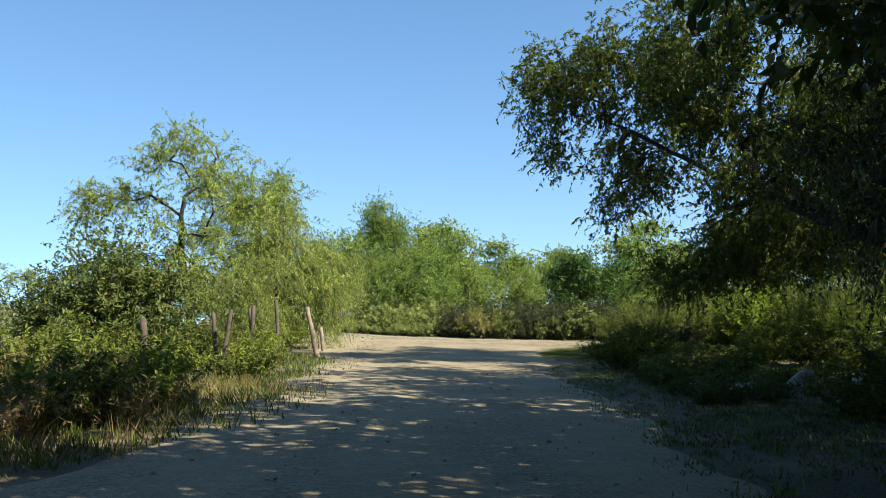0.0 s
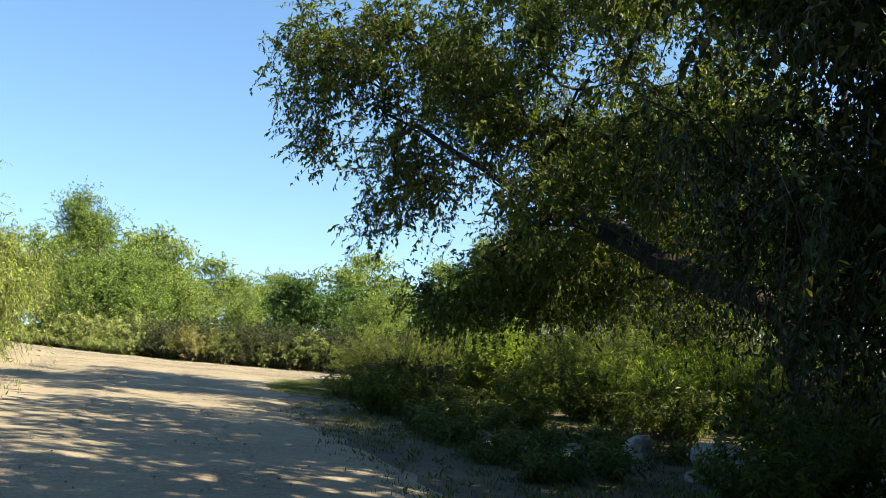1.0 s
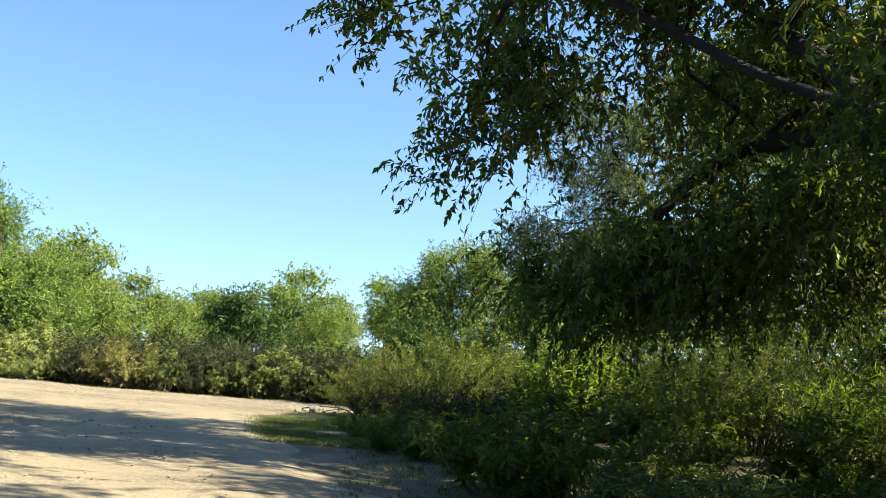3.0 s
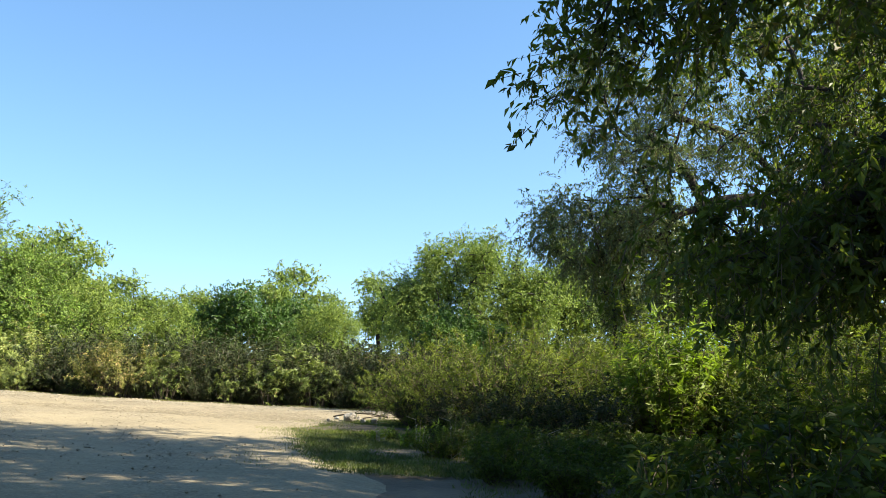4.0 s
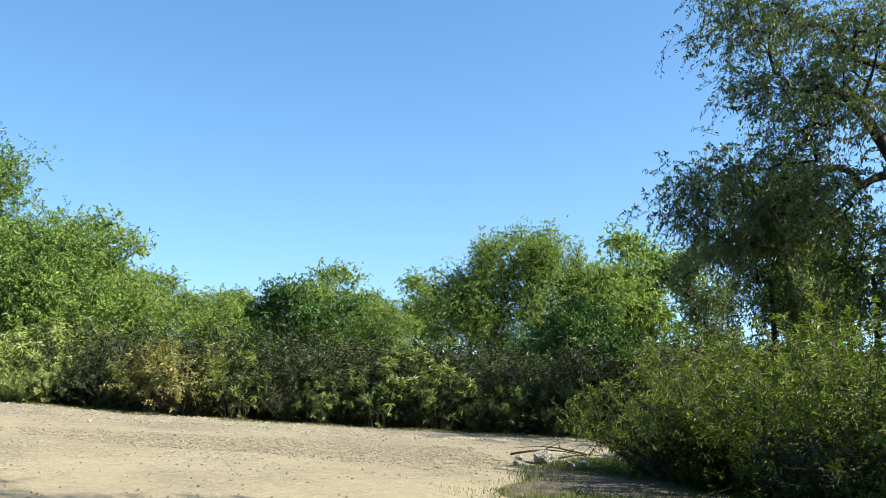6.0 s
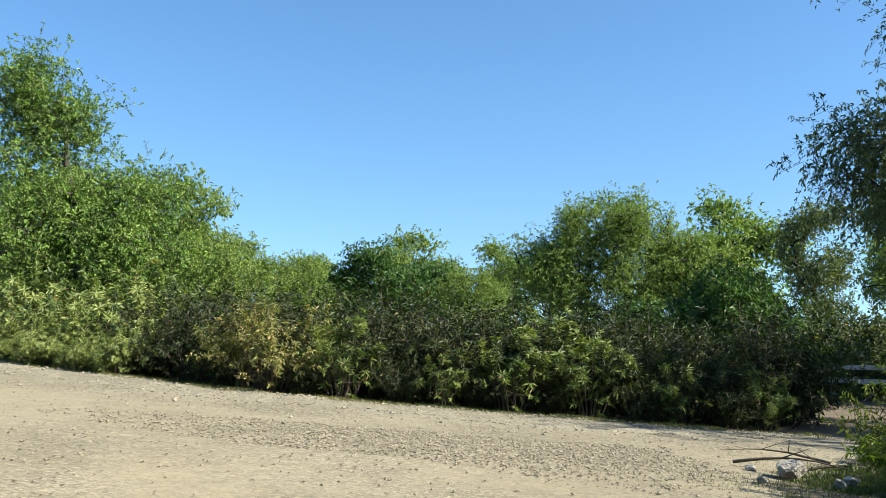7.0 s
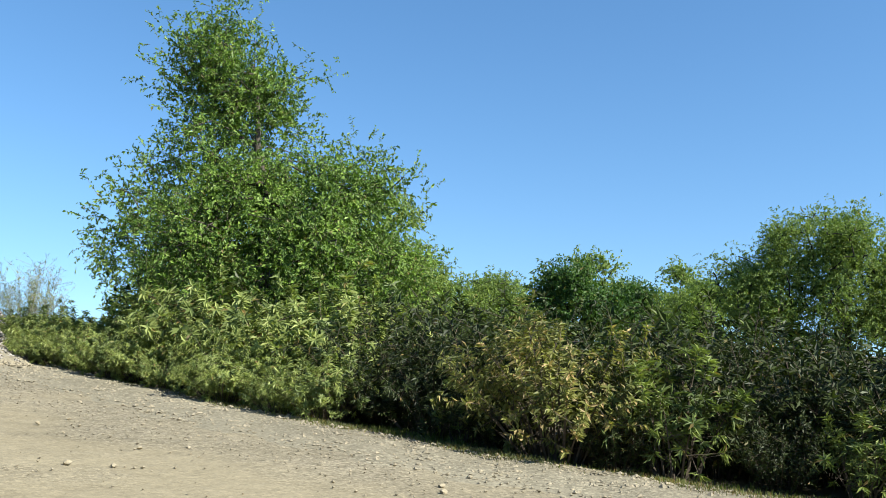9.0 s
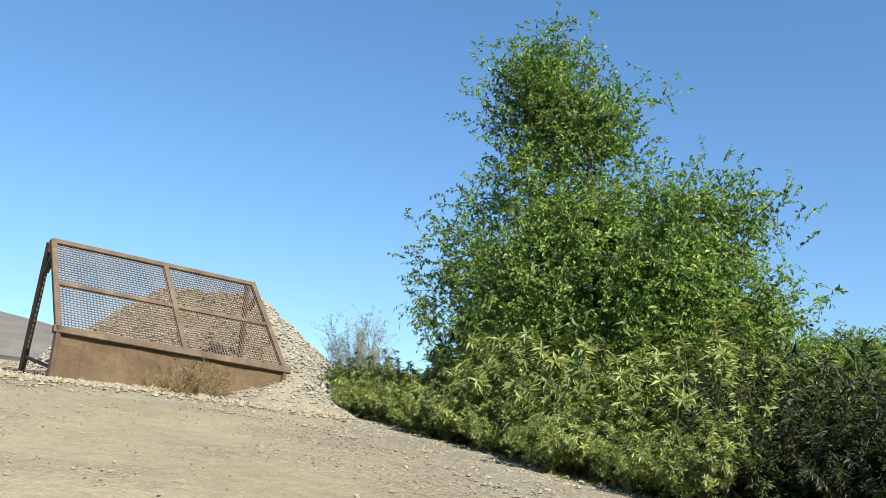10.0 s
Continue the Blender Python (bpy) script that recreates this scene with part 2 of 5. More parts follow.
def loft(p, r, sides):
    """One tapered stick through a row of points."""
    a = np.arange(sides) * 2 * np.pi / sides
    ring = np.stack([np.cos(a), np.sin(a), np.zeros(sides)], -1)
    v = (p[:, None] + ring[None] * np.reshape(r, (-1, 1, 1))).reshape(-1, 3)
    i = np.arange(sides)
    q = np.stack([i, (i + 1) % sides, (i + 1) % sides + sides, i + sides], -1)
    return v, (q[None] + (np.arange(len(p) - 1) * sides)[:, None, None]).reshape(-1, 4)


def leaf_arrays(pos, d, nrm, length, width, fold=0.25):
    """Folded pointed leaves: two triangles each."""
    d = unit(d)
    side = unit(np.cross(d, nrm))
    up = np.cross(side, d)
    L, W = np.reshape(length, (-1, 1)), np.reshape(width, (-1, 1))
    mid = pos + d * L * 0.45
    v = np.stack([pos, mid + side * W / 2 + up * W * fold, pos + d * L - up * L * 0.08, mid - side * W / 2 + up * W * fold], 1)
    k = (np.arange(len(pos)) * 4)[:, None]
    return v.reshape(-1, 3), np.concatenate([k + [[0, 1, 2]], k + [[0, 2, 3]]])


def joined(pieces):
    v, f, n = [], [], 0
    for a, b in pieces:
        v.append(a)
        f.append(b + n)
        n += len(a)
    return np.concatenate(v), np.concatenate(f)


def piece(name, me, material, parent=None, label=""):
    """Links a mesh as one object under a thing."""
    me.materials.append(material)
    ob = new(name, me)
    ob.parent = parent
    return tagged(ob, label)


def part(name, bm, material, parent=None, label=""):
    me = bpy.data.meshes.new(name)
    bm.to_mesh(me)
    bm.free()
    return piece(name, me, material, parent, label)


def gz(x, y):
    """Height of the ground: a broad cross slope, rising by the gravel heap."""
    s = -0.03 - 0.0656 * x - 0.0237 * y
    h = 2.4 * np.tanh(s / 2.4)
    return h + 0.22 * np.exp(-((x + 30.5) ** 2 + (y - 49) ** 2) / 40.0)


def stand(x, y, sink=0.0):
    return (x, y, float(gz(x, y)) - sink)


# ---- plants ----
def grow(rng, trunk_pts, clumps, limbs=(), steps=5, wobble=0.09):
    """Limbs from a trunk to every clump: positions, parents and how many clumps each node feeds."""
    pos = [np.array(p, float) for p in trunk_pts]
    par = [-1] + list(range(len(pos) - 1))
    ends = []
    first = max(1, len(pos) // 2)
    for limb in limbs:
        k = int(np.argmin([np.linalg.norm(q - np.array(limb[0])) for q in pos]))
        L = [np.array(q, float) for q in (limb[0], *limb, limb[-1])]
        for p0, a, b, p3 in zip(L, L[1:], L[2:], L[3:]):
            for s in (0.2, 0.4, 0.6, 0.8, 1.0):
                q = 0.5 * (2 * a + (b - p0) * s + (2 * p0 - 5 * a + 4 * b - p3) * s * s + (3 * a - p0 - 3 * b + p3) * s ** 3)
                pos.append(q + rng.normal(0, 0.02, 3))
                par.append(k)
                k = len(pos) - 1
        ends += [k] * 6
    order = np.argsort(np.linalg.norm(clumps - pos[-1], axis=1))
    for c in clumps[order]:
        P = np.array(pos[first:])
        dv = c - P
        cost = np.linalg.norm(dv, axis=1) + 0.7 * np.maximum(0, -dv[:, 2])
        k = first + int(np.argmin(cost))
        a = pos[k]
        span = np.linalg.norm(c - a)
        ctrl = (a + c) / 2 + np.array([0, 0, 0.22 * span]) + rng.normal(0, wobble * span, 3)
        n = max(1, min(steps, int(span / 0.5)))
        for i in range(1, n + 1):
            s = i / n
            p = a * (1 - s) ** 2 + 2 * ctrl * s * (1 - s) + c * s * s
            if i < n:
                p = p + rng.normal(0, 0.02 * span, 3)
            par.append(k if i == 1 else len(pos) - 1)
            pos.append(p)
        ends.append(len(pos) - 1)
    cnt = np.zeros(len(pos))
    for e in ends:
        while e >= 0:
            cnt[e] += 1
            e = par[e]
    return np.array(pos), np.array(par), cnt


def foliage(rng, clumps, centre, spec):
    """Twigs and leaves round the clumps."""
    nt_, nl = spec["twigs"], spec["leaves"]
    M = len(clumps)
    C = np.repeat(clumps, nt_, 0) + rng.normal(0, spec.get("spread", 0.15), (M * nt_, 3))
    out = unit(C - centre)
    d = unit(rng.normal(0, 1, C.shape) * spec.get("wild", 0.8) + out * spec.get("outward", 0.6) + [0, 0, spec.get("up", 0.0)])
    L = spec["reach"] * rng.uniform(0.45, 1.25, (len(C), 1))
    droop = spec.get("droop", 0.3) * rng.uniform(0.5, 1.4, (len(C), 1))

    def along(s):
        return C + d * s * L - np.array([0, 0, 1.0]) * droop * s * s * L

    twigs = spec.get("bits") != () and joined([tubes(along(a), along(b), np.full(len(C), spec.get("twig_r", 0.007) * (1.2 - a)), np.full(len(C), spec.get("twig_r", 0.007) * (1.2 - b)), 3)
                    for a, b in spec.get("bits", ((0, 1.0),))])
    s = (np.linspace(0.12, 1.0, nl)[None, :, None] + rng.uniform(-0.06, 0.06, (len(C), nl, 1)))
    p = C[:, None] + d[:, None] * s * L[:, None] - np.array([0, 0, 1.0]) * droop[:, None] * s * s * L[:, None]
    tan = unit(d[:, None] - np.array([0, 0, 2.0]) * droop[:, None] * s)
    p, tan = p.reshape(-1, 3), tan.reshape(-1, 3)
    ld = tan * spec.get("follow", 0.6) + rng.normal(0, 0.6, p.shape) - np.array([0, 0, spec.get("hang", 0.3)])
    heart = np.repeat(np.repeat(clumps, nt_, 0), nl, 0) - [0, 0, 0.2 * spec["reach"]]
    nrm = rng.normal(0, 0.4, p.shape) + unit(p - centre) * 0.5 + unit(p - heart) * spec.get("puff", 0.8) + [0, 0, spec.get("flat", 0.6) * 0.7]
    ln = spec["leaf"] * rng.uniform(0.6, 1.25, len(p))
    return twigs, leaf_arrays(p, ld, nrm, ln, ln * spec["slim"])


def tree(label, x, y, lobes, radius, trunk, spec, leaf_mat, seed, category="tree", group="", name="tree", sides=6, bark=None, limbs=()):
    """A tree with trunk, limbs, twigs and a leafy crown. lobes: (cx, cy, cz, rx, ry, rz, clumps), from the foot; trunk: points from the foot."""
    rng = np.random.default_rng(seed)
    pts = []
    for cx, cy, cz, rx, ry, rz, n in lobes:
        m = max(3, round(n / spec.get("bunch", 5)))
        u = unit(rng.normal(0, 1, (m, 3))) * rng.uniform(0, 1, (m, 1)) ** 0.38 * [rx, ry, rz] + [cx, cy, cz]
        pts.append(u[rng.integers(0, m, n)] + rng.normal(0, spec["tuft"], (n, 3)) * [1, 1, 0.7])
    clumps = np.concatenate(pts)
    clumps = clumps[clumps[:, 2] > 0.25]
    centre = clumps.mean(0) - [0, 0, 0.25 * np.ptp(clumps[:, 2])]
    tp = [np.array(trunk[0], float)]
    for a, b in zip(trunk[:-1], trunk[1:]):
        for i in range(1, 4):
            tp.append(np.array(a) + (np.array(b) - np.array(a)) * i / 3 + rng.normal(0, 0.25 * radius, 3) * [1, 1, 0.3])
    pos, par, cnt = grow(rng, tp, clumps, limbs)
    r = np.maximum(spec.get("min_r", 0.012), radius * (np.maximum(cnt, 1) / max(cnt)) ** 0.66)
    k = np.arange(1, len(pos))
    r0 = np.minimum(r[par[k]], r[k] * 1.35)
    r0[:3] = r[par[k]][:3] * [1.45, 1.15, 1.0][:len(r0[:3])] if len(r0) > 3 else r0[:3]
    run = unit(pos[k] - pos[par[k]])
    wood = tubes(pos[par[k]] - run * r0[:, None] * 0.35, pos[k] + run * r[k][:, None] * 0.25, r0, r[k], sides)
    twigs, leaves = foliage(rng, clumps, centre, spec)
    root = tagged(new(name), label, category, group)
    root.location = stand(x, y, 0.05)
    piece("trunk", quick_mesh("trunk", wood[0], [wood[1]], True), bark or BARK, root)
    if twigs:
        piece("twig", quick_mesh("twig", twigs[0], [twigs[1]]), TWIG, root)
    piece("crown", quick_mesh("crown", leaves[0], [leaves[1]]), leaf_mat, root)
    return root


def shrub(label, x, y, width, height, shoots, leaves, leaf, slim, leaf_mat, seed, arch=0.35, group="", category="shrub", name="shrub", bare=0.12, side=5, hang=0.2, stem_mat=None, tip=0.0):
    """Many shoots from one foot, each with side twigs and leaves all along."""
    rng = np.random.default_rng(seed)
    n = shoots
    ang = rng.uniform(0, 2 * np.pi, n)
    rad = np.sqrt(rng.uniform(0, 1, n))
    foot = np.stack([np.cos(ang) * rad * width * 0.22, np.sin(ang) * rad * width * 0.22, np.zeros(n)], -1)
    lean = rad * rng.uniform(0.6, 1.15, n)
    h = height * (1 - 0.45 * rad ** 2) * rng.uniform(0.55, 1.08, n)
    top = foot + np.stack([np.cos(ang) * lean * width * 0.36, np.sin(ang) * lean * width * 0.36, h], -1)
    bend = np.stack([np.cos(ang), np.sin(ang), -0.5 * np.ones(n)], -1) * (arch * h * rng.uniform(0.2, 1, n) * (0.3 + rad))[:, None]

    def along(s):
        return foot + (top - foot) * s + bend * s * s

    thick = 0.016 * min(1.0, height / 1.8)
    pieces = [tubes(along(a), along(b), thick * (1.15 - a) * np.ones(n), thick * (1.15 - b) * np.ones(n), 3) for a, b in ((0, 0.35), (0.35, 0.7), (0.7, 1.0))]
    s0 = rng.uniform(0.12, 0.97, (n, side))
    P = foot[:, None] + (top - foot)[:, None] * s0[..., None] + bend[:, None] * (s0 ** 2)[..., None]
    sd = unit(rng.normal(0, 0.7, P.shape) + [0, 0, 0.55])
    sl = height * rng.uniform(0.10, 0.26, (n, side, 1))
    P, sd, sl = P.reshape(-1, 3), sd.reshape(-1, 3), sl.reshape(-1, 1)
    pieces.append(tubes(P, P + sd * sl, np.full(len(P), 0.006), np.full(len(P), 0.003), 3))
    m1 = leaves // 2
    s = rng.uniform(bare ** 1.3, 1.0, (n, m1, 1)) ** 0.75 if not tip else 1.02 - tip * rng.uniform(0, 1, (n, m1, 1)) ** 1.4
    p1 = (foot[:, None] + (top - foot)[:, None] * s + bend[:, None] * s * s).reshape(-1, 3)
    t1 = np.repeat(unit(top - foot + bend), m1, 0)
    m2 = max(1, leaves // (2 * side))
    s = 1.03 - (tip or 0.55) * rng.uniform(0, 1, (len(P), m2, 1)) ** 1.7
    p2 = (P[:, None] + sd[:, None] * s * sl[:, None]).reshape(-1, 3)
    t2 = np.repeat(sd, m2, 0)
    p, t = np.concatenate([p1, p2]), np.concatenate([t1, t2])
    star = rng.normal(0, 1, p.shape)
    star = unit(star - t * np.sum(star * t, 1, keepdims=True))
    ld = t * 0.45 + star * 0.85 + rng.normal(0, 0.25, p.shape) - [0, 0, hang]
    nrm = t * 0.6 + rng.normal(0, 0.35, p.shape) + unit(p - [0, 0, 0.35 * height]) * 0.7 + [0, 0, 0.3]
    ln = leaf * rng.uniform(0.55, 1.25, len(p))
    lv = leaf_arrays(p, ld, nrm, ln, ln * slim)
    st = joined(pieces)
    root = tagged(new(name), label, category, group)
    root.location = stand(x, y, 0.04)
    tagged(piece("stem", quick_mesh("stem", st[0], [st[1]]), stem_mat or TWIG, root), kind="stuff")
    piece("foliage", quick_mesh("foliage", lv[0], [lv[1]]), leaf_mat, root)
    return root


def again(ob, x, y, turn=0.0, scale=1.0, tall=None, label=""):
    """One more of the same kind elsewhere."""
    px, py, pz = stand(x, y, 0.05)
    c = copy_thing(ob, pose(px, py, pz, 0, 0, turn) @ Matrix.Diagonal((scale, scale, tall or scale, 1)))
    return tagged(c, label)


def blades(rng, pts, height, width, lean=0.5):
    n = len(pts)
    a = rng.uniform(0, 2 * np.pi, n)
    d = np.stack([np.cos(a) * lean * rng.uniform(0.1, 1, n), np.sin(a) * lean * rng.uniform(0.1, 1, n), np.ones(n)], -1)
    h = height * rng.uniform(0.4, 1.2, n)
    return leaf_arrays(pts, d, np.stack([np.cos(a), np.sin(a), 0.2 * np.ones(n)], -1), h, width * rng.uniform(0.6, 1.3, n), 0.2)


def inside(px, py, poly):
    """Which points lie in a polygon."""
    poly = np.asarray(poly, float)
    res = np.zeros(np.shape(px), bool)
    for (x0, y0), (x1, y1) in zip(poly, np.roll(poly, -1, 0)):
        hit = ((y0 > py) != (y1 > py)) & (px < (x1 - x0) * (py - y0) / (y1 - y0 + 1e-12) + x0)
        res ^= hit
    return res


def edge_distance(px, py, poly):
    poly = np.asarray(poly, float)
    best = np.full(np.shape(px), 1e9)
    for (x0, y0), (x1, y1) in zip(poly, np.roll(poly, -1, 0)):
        dx, dy = x1 - x0, y1 - y0
        t = np.clip(((px - x0) * dx + (py - y0) * dy) / (dx * dx + dy * dy + 1e-12), 0, 1)
        best = np.minimum(best, np.hypot(px - x0 - t * dx, py - y0 - t * dy))
    return best


def wavy(x, y, size, amount, seed=0.0):
    """Smooth uneven relief from a few crossing waves."""
    v = 0
    for i, (ax, ay, ph) in enumerate(((1.0, 0.35, 0.3), (-0.4, 1.1, 1.7), (0.75, -0.9, 2.9), (1.9, 1.3, 4.2), (-1.6, 2.2, 5.1))):
        v = v + np.sin((ax * x + ay * y) * 6.28 / size + ph + seed) / (1 + 0.7 * i)
    return v * amount * 0.5


def scatter(rng, n, box, poly=None, out=False):
    x, y = rng.uniform(box[0], box[1], n), rng.uniform(box[2], box[3], n)
    if poly is not None:
        k = inside(x, y, poly) != out
        x, y = x[k], y[k]
    return x, y


def stones(rng, x, y, z, size, flat=0.6):
    """Small uneven stones, eight faces each."""
    n = len(x)
    base = np.array([(1, 0, 0), (0, 1, 0), (-1, 0, 0), (0, -1, 0), (0, 0, 1), (0, 0, -1)], float)
    a = rng.uniform(0, 6.28, n)
    v = base[None] * rng.uniform(0.6, 1.3, (n, 6, 1)) + rng.normal(0, 0.16, (n, 6, 3))
    c, s = np.cos(a)[:, None], np.sin(a)[:, None]
    v = np.stack([v[..., 0] * c - v[..., 1] * s, v[..., 0] * s + v[..., 1] * c, v[..., 2] * flat], -1)
    size = np.broadcast_to(size, n)
    v = v * size[:, None, None] / 2 + np.stack([x, y, z + size * 0.1], -1)[:, None]
    f = np.array([(0, 1, 4), (1, 2, 4), (2, 3, 4), (3, 0, 4), (1, 0, 5), (2, 1, 5), (3, 2, 5), (0, 3, 5)])
    return v.reshape(-1, 3), (f[None] + (np.arange(n) * 6)[:, None, None]).reshape(-1, 3)


# ---- ground and road ----
ROAD = [(3.2, -30), (2.6, -8), (1.5, 3), (0.4, 7), (-0.7, 10.7), (-2.0, 14), (-3.4, 18.5), (-4.6, 23), (-5.7, 28), (-6.2, 32), (-6.3, 35.5), (-5.6, 38.8), (-5.0, 40.2), (-3.6, 41.6), (1, 43.0), (8, 43.6), (30, 44.0),
        (30, 46.2), (6, 46.0), (-2, 45.6), (-5.6, 45.5), (-8, 45.7), (-11.5, 46.2), (-14, 46.9), (-17, 48.2), (-20, 50.1), (-22.5, 51.7), (-25.2, 53.0), (-27.0, 50.5), (-29.5, 49.5), (-32, 53), (-34, 55.5), (-60, 55.5), (-60, 42), (-38, 40), (-26, 38.5), (-19.5, 35.5), (-15.6, 30.0),
        (-12.6, 24.5), (-10.2, 19.5), (-8.0, 14.5), (-6.4, 10.5), (-5.3, 6.5), (-3.9, 3), (-2.8, -8), (-3.5, -30)]


def axis(lo, hi, step, far):
    mid = np.arange(lo, hi + 1e-6, step)
    grow_out = [step]
    while sum(grow_out) < far:
        grow_out.append(grow_out[-1] * 1.25)
    o = np.cumsum(grow_out)
    return np.concatenate([(lo - o)[::-1], mid, hi + o])


def lanes(x, y):
    """How stony the road is, 0 to 1: strips of thrown-out gravel between the sandy wheel lanes, along the hedge and along the lane under the trees."""
    line = np.array([(40, 46.3), (-2, 45.6), (-8, 45.7), (-14, 46.9), (-20, 50.1), (-25.2, 53.0), (-60, 60)])
    d = np.full(np.shape(x), 1e9)
    for (x0, y0), (x1, y1) in zip(line, line[1:]):
        t = np.clip(((x - x0) * (x1 - x0) + (y - y0) * (y1 - y0)) / ((x1 - x0) ** 2 + (y1 - y0) ** 2), 0, 1)
        d = np.minimum(d, np.hypot(x - x0 - t * (x1 - x0), y - y0 - t * (y1 - y0)))
    d = d + wavy(x, y, 9.0, 0.35, 1.3)
    g1 = np.interp(d, (0, 1.2, 2.0, 3.0, 3.8, 4.8, 7.2, 8.4, 9.8, 11), (1.0, 0.85, 0.45, 0.7, 0.55, 0.08, 0.1, 0.5, 0.45, 0.15))
    foot = np.abs((x + 28.5) * 0.79 - (y - 49.8) * 0.61) + 0.25 * np.maximum(0, np.hypot(x + 28.5, y - 49.8) - 4)
    g1 = np.maximum(g1, np.exp(-((foot - 0.6) / 1.6) ** 2) * np.exp(-np.maximum(0, np.hypot(x + 28.5, y - 49.8) - 5) / 2))
    c = x + 1.2 + 0.32 * y + wavy(x, y, 11.0, 0.25, 2.0)
    g2 = 0.6 * np.exp(-(c / 0.45) ** 2) + 0.5 * np.exp(-((np.abs(c) - 2.4) / 0.7) ** 2)
    w = np.clip((y - 32) / 8.0, 0, 1)
    g = g1 * w + g2 * (1 - w) + wavy(x, y, 3.1, 0.28, 0.7)
    corner = np.exp(-(((x + 9.0) / 4.0) ** 2 + ((y - 40.0) / 2.2) ** 2))
    return np.clip(np.maximum(g, corner), 0, 1)


def sheet(name, xs, ys, height, material, keep=None, label="", stony=None):
    X, Y = np.meshgrid(xs, ys, indexing="ij")
    Z = height(X, Y)
    v = np.stack([X, Y, Z], -1).reshape(-1, 3)
    i, j = np.meshgrid(np.arange(len(xs) - 1), np.arange(len(ys) - 1), indexing="ij")
    k = (i * len(ys) + j).ravel()
    f = np.stack([k, k + len(ys), k + len(ys) + 1, k + 1], -1)
    if keep is not None:
        f = f[keep(X, Y)[i.ravel(), j.ravel()] | keep(X, Y)[i.ravel() + 1, j.ravel() + 1]]
        used, inv = np.unique(f, return_inverse=True)
        v, f = v[used], inv.reshape(-1, 4)
    me = quick_mesh(name, v, [f], True)
    if stony:
        me.attributes.new("gravel", "FLOAT", "POINT").data.foreach_set("value", stony(v[:, 0], v[:, 1]).astype(np.float32))
    ob = piece(name, me, material)
    return tagged(ob, label, name.replace("_", " "), kind="structure")


def ground_height(x, y):
    near = np.exp(-((x + 8) ** 2 + (y - 25) ** 2) / 60.0 ** 2)
    return gz(x, y) + near * (wavy(x, y, 7.0, 0.05) + wavy(x, y, 2.1, 0.02, 1.0)) * ~inside(x, y, ROAD) - 0.05


def road_height(x, y):
    e = np.where(inside(x, y, ROAD), 1, -1) * edge_distance(x, y, ROAD)
    return gz(x, y) + 0.0 + np.clip(e * 0.09, -0.25, 0.0) + wavy(x, y, 5.0, 0.02, 2.0) + 0.035 * (lanes(x, y) - 0.4)


def on_road(x, y):
    return inside(x, y, ROAD) | (edge_distance(x, y, ROAD) < 1.4)


sheet("ground", axis(-45, 25, 0.7, 1500), axis(-20, 65, 0.7, 1800), ground_height, SOIL, label="brown soil with leaf litter and sparse growth")
sheet("road", np.arange(-60, 12, 0.2), np.arange(-30, 56, 0.2), road_height, DIRT, on_road, "pale tan dusty dirt road with loose gravel", lanes)


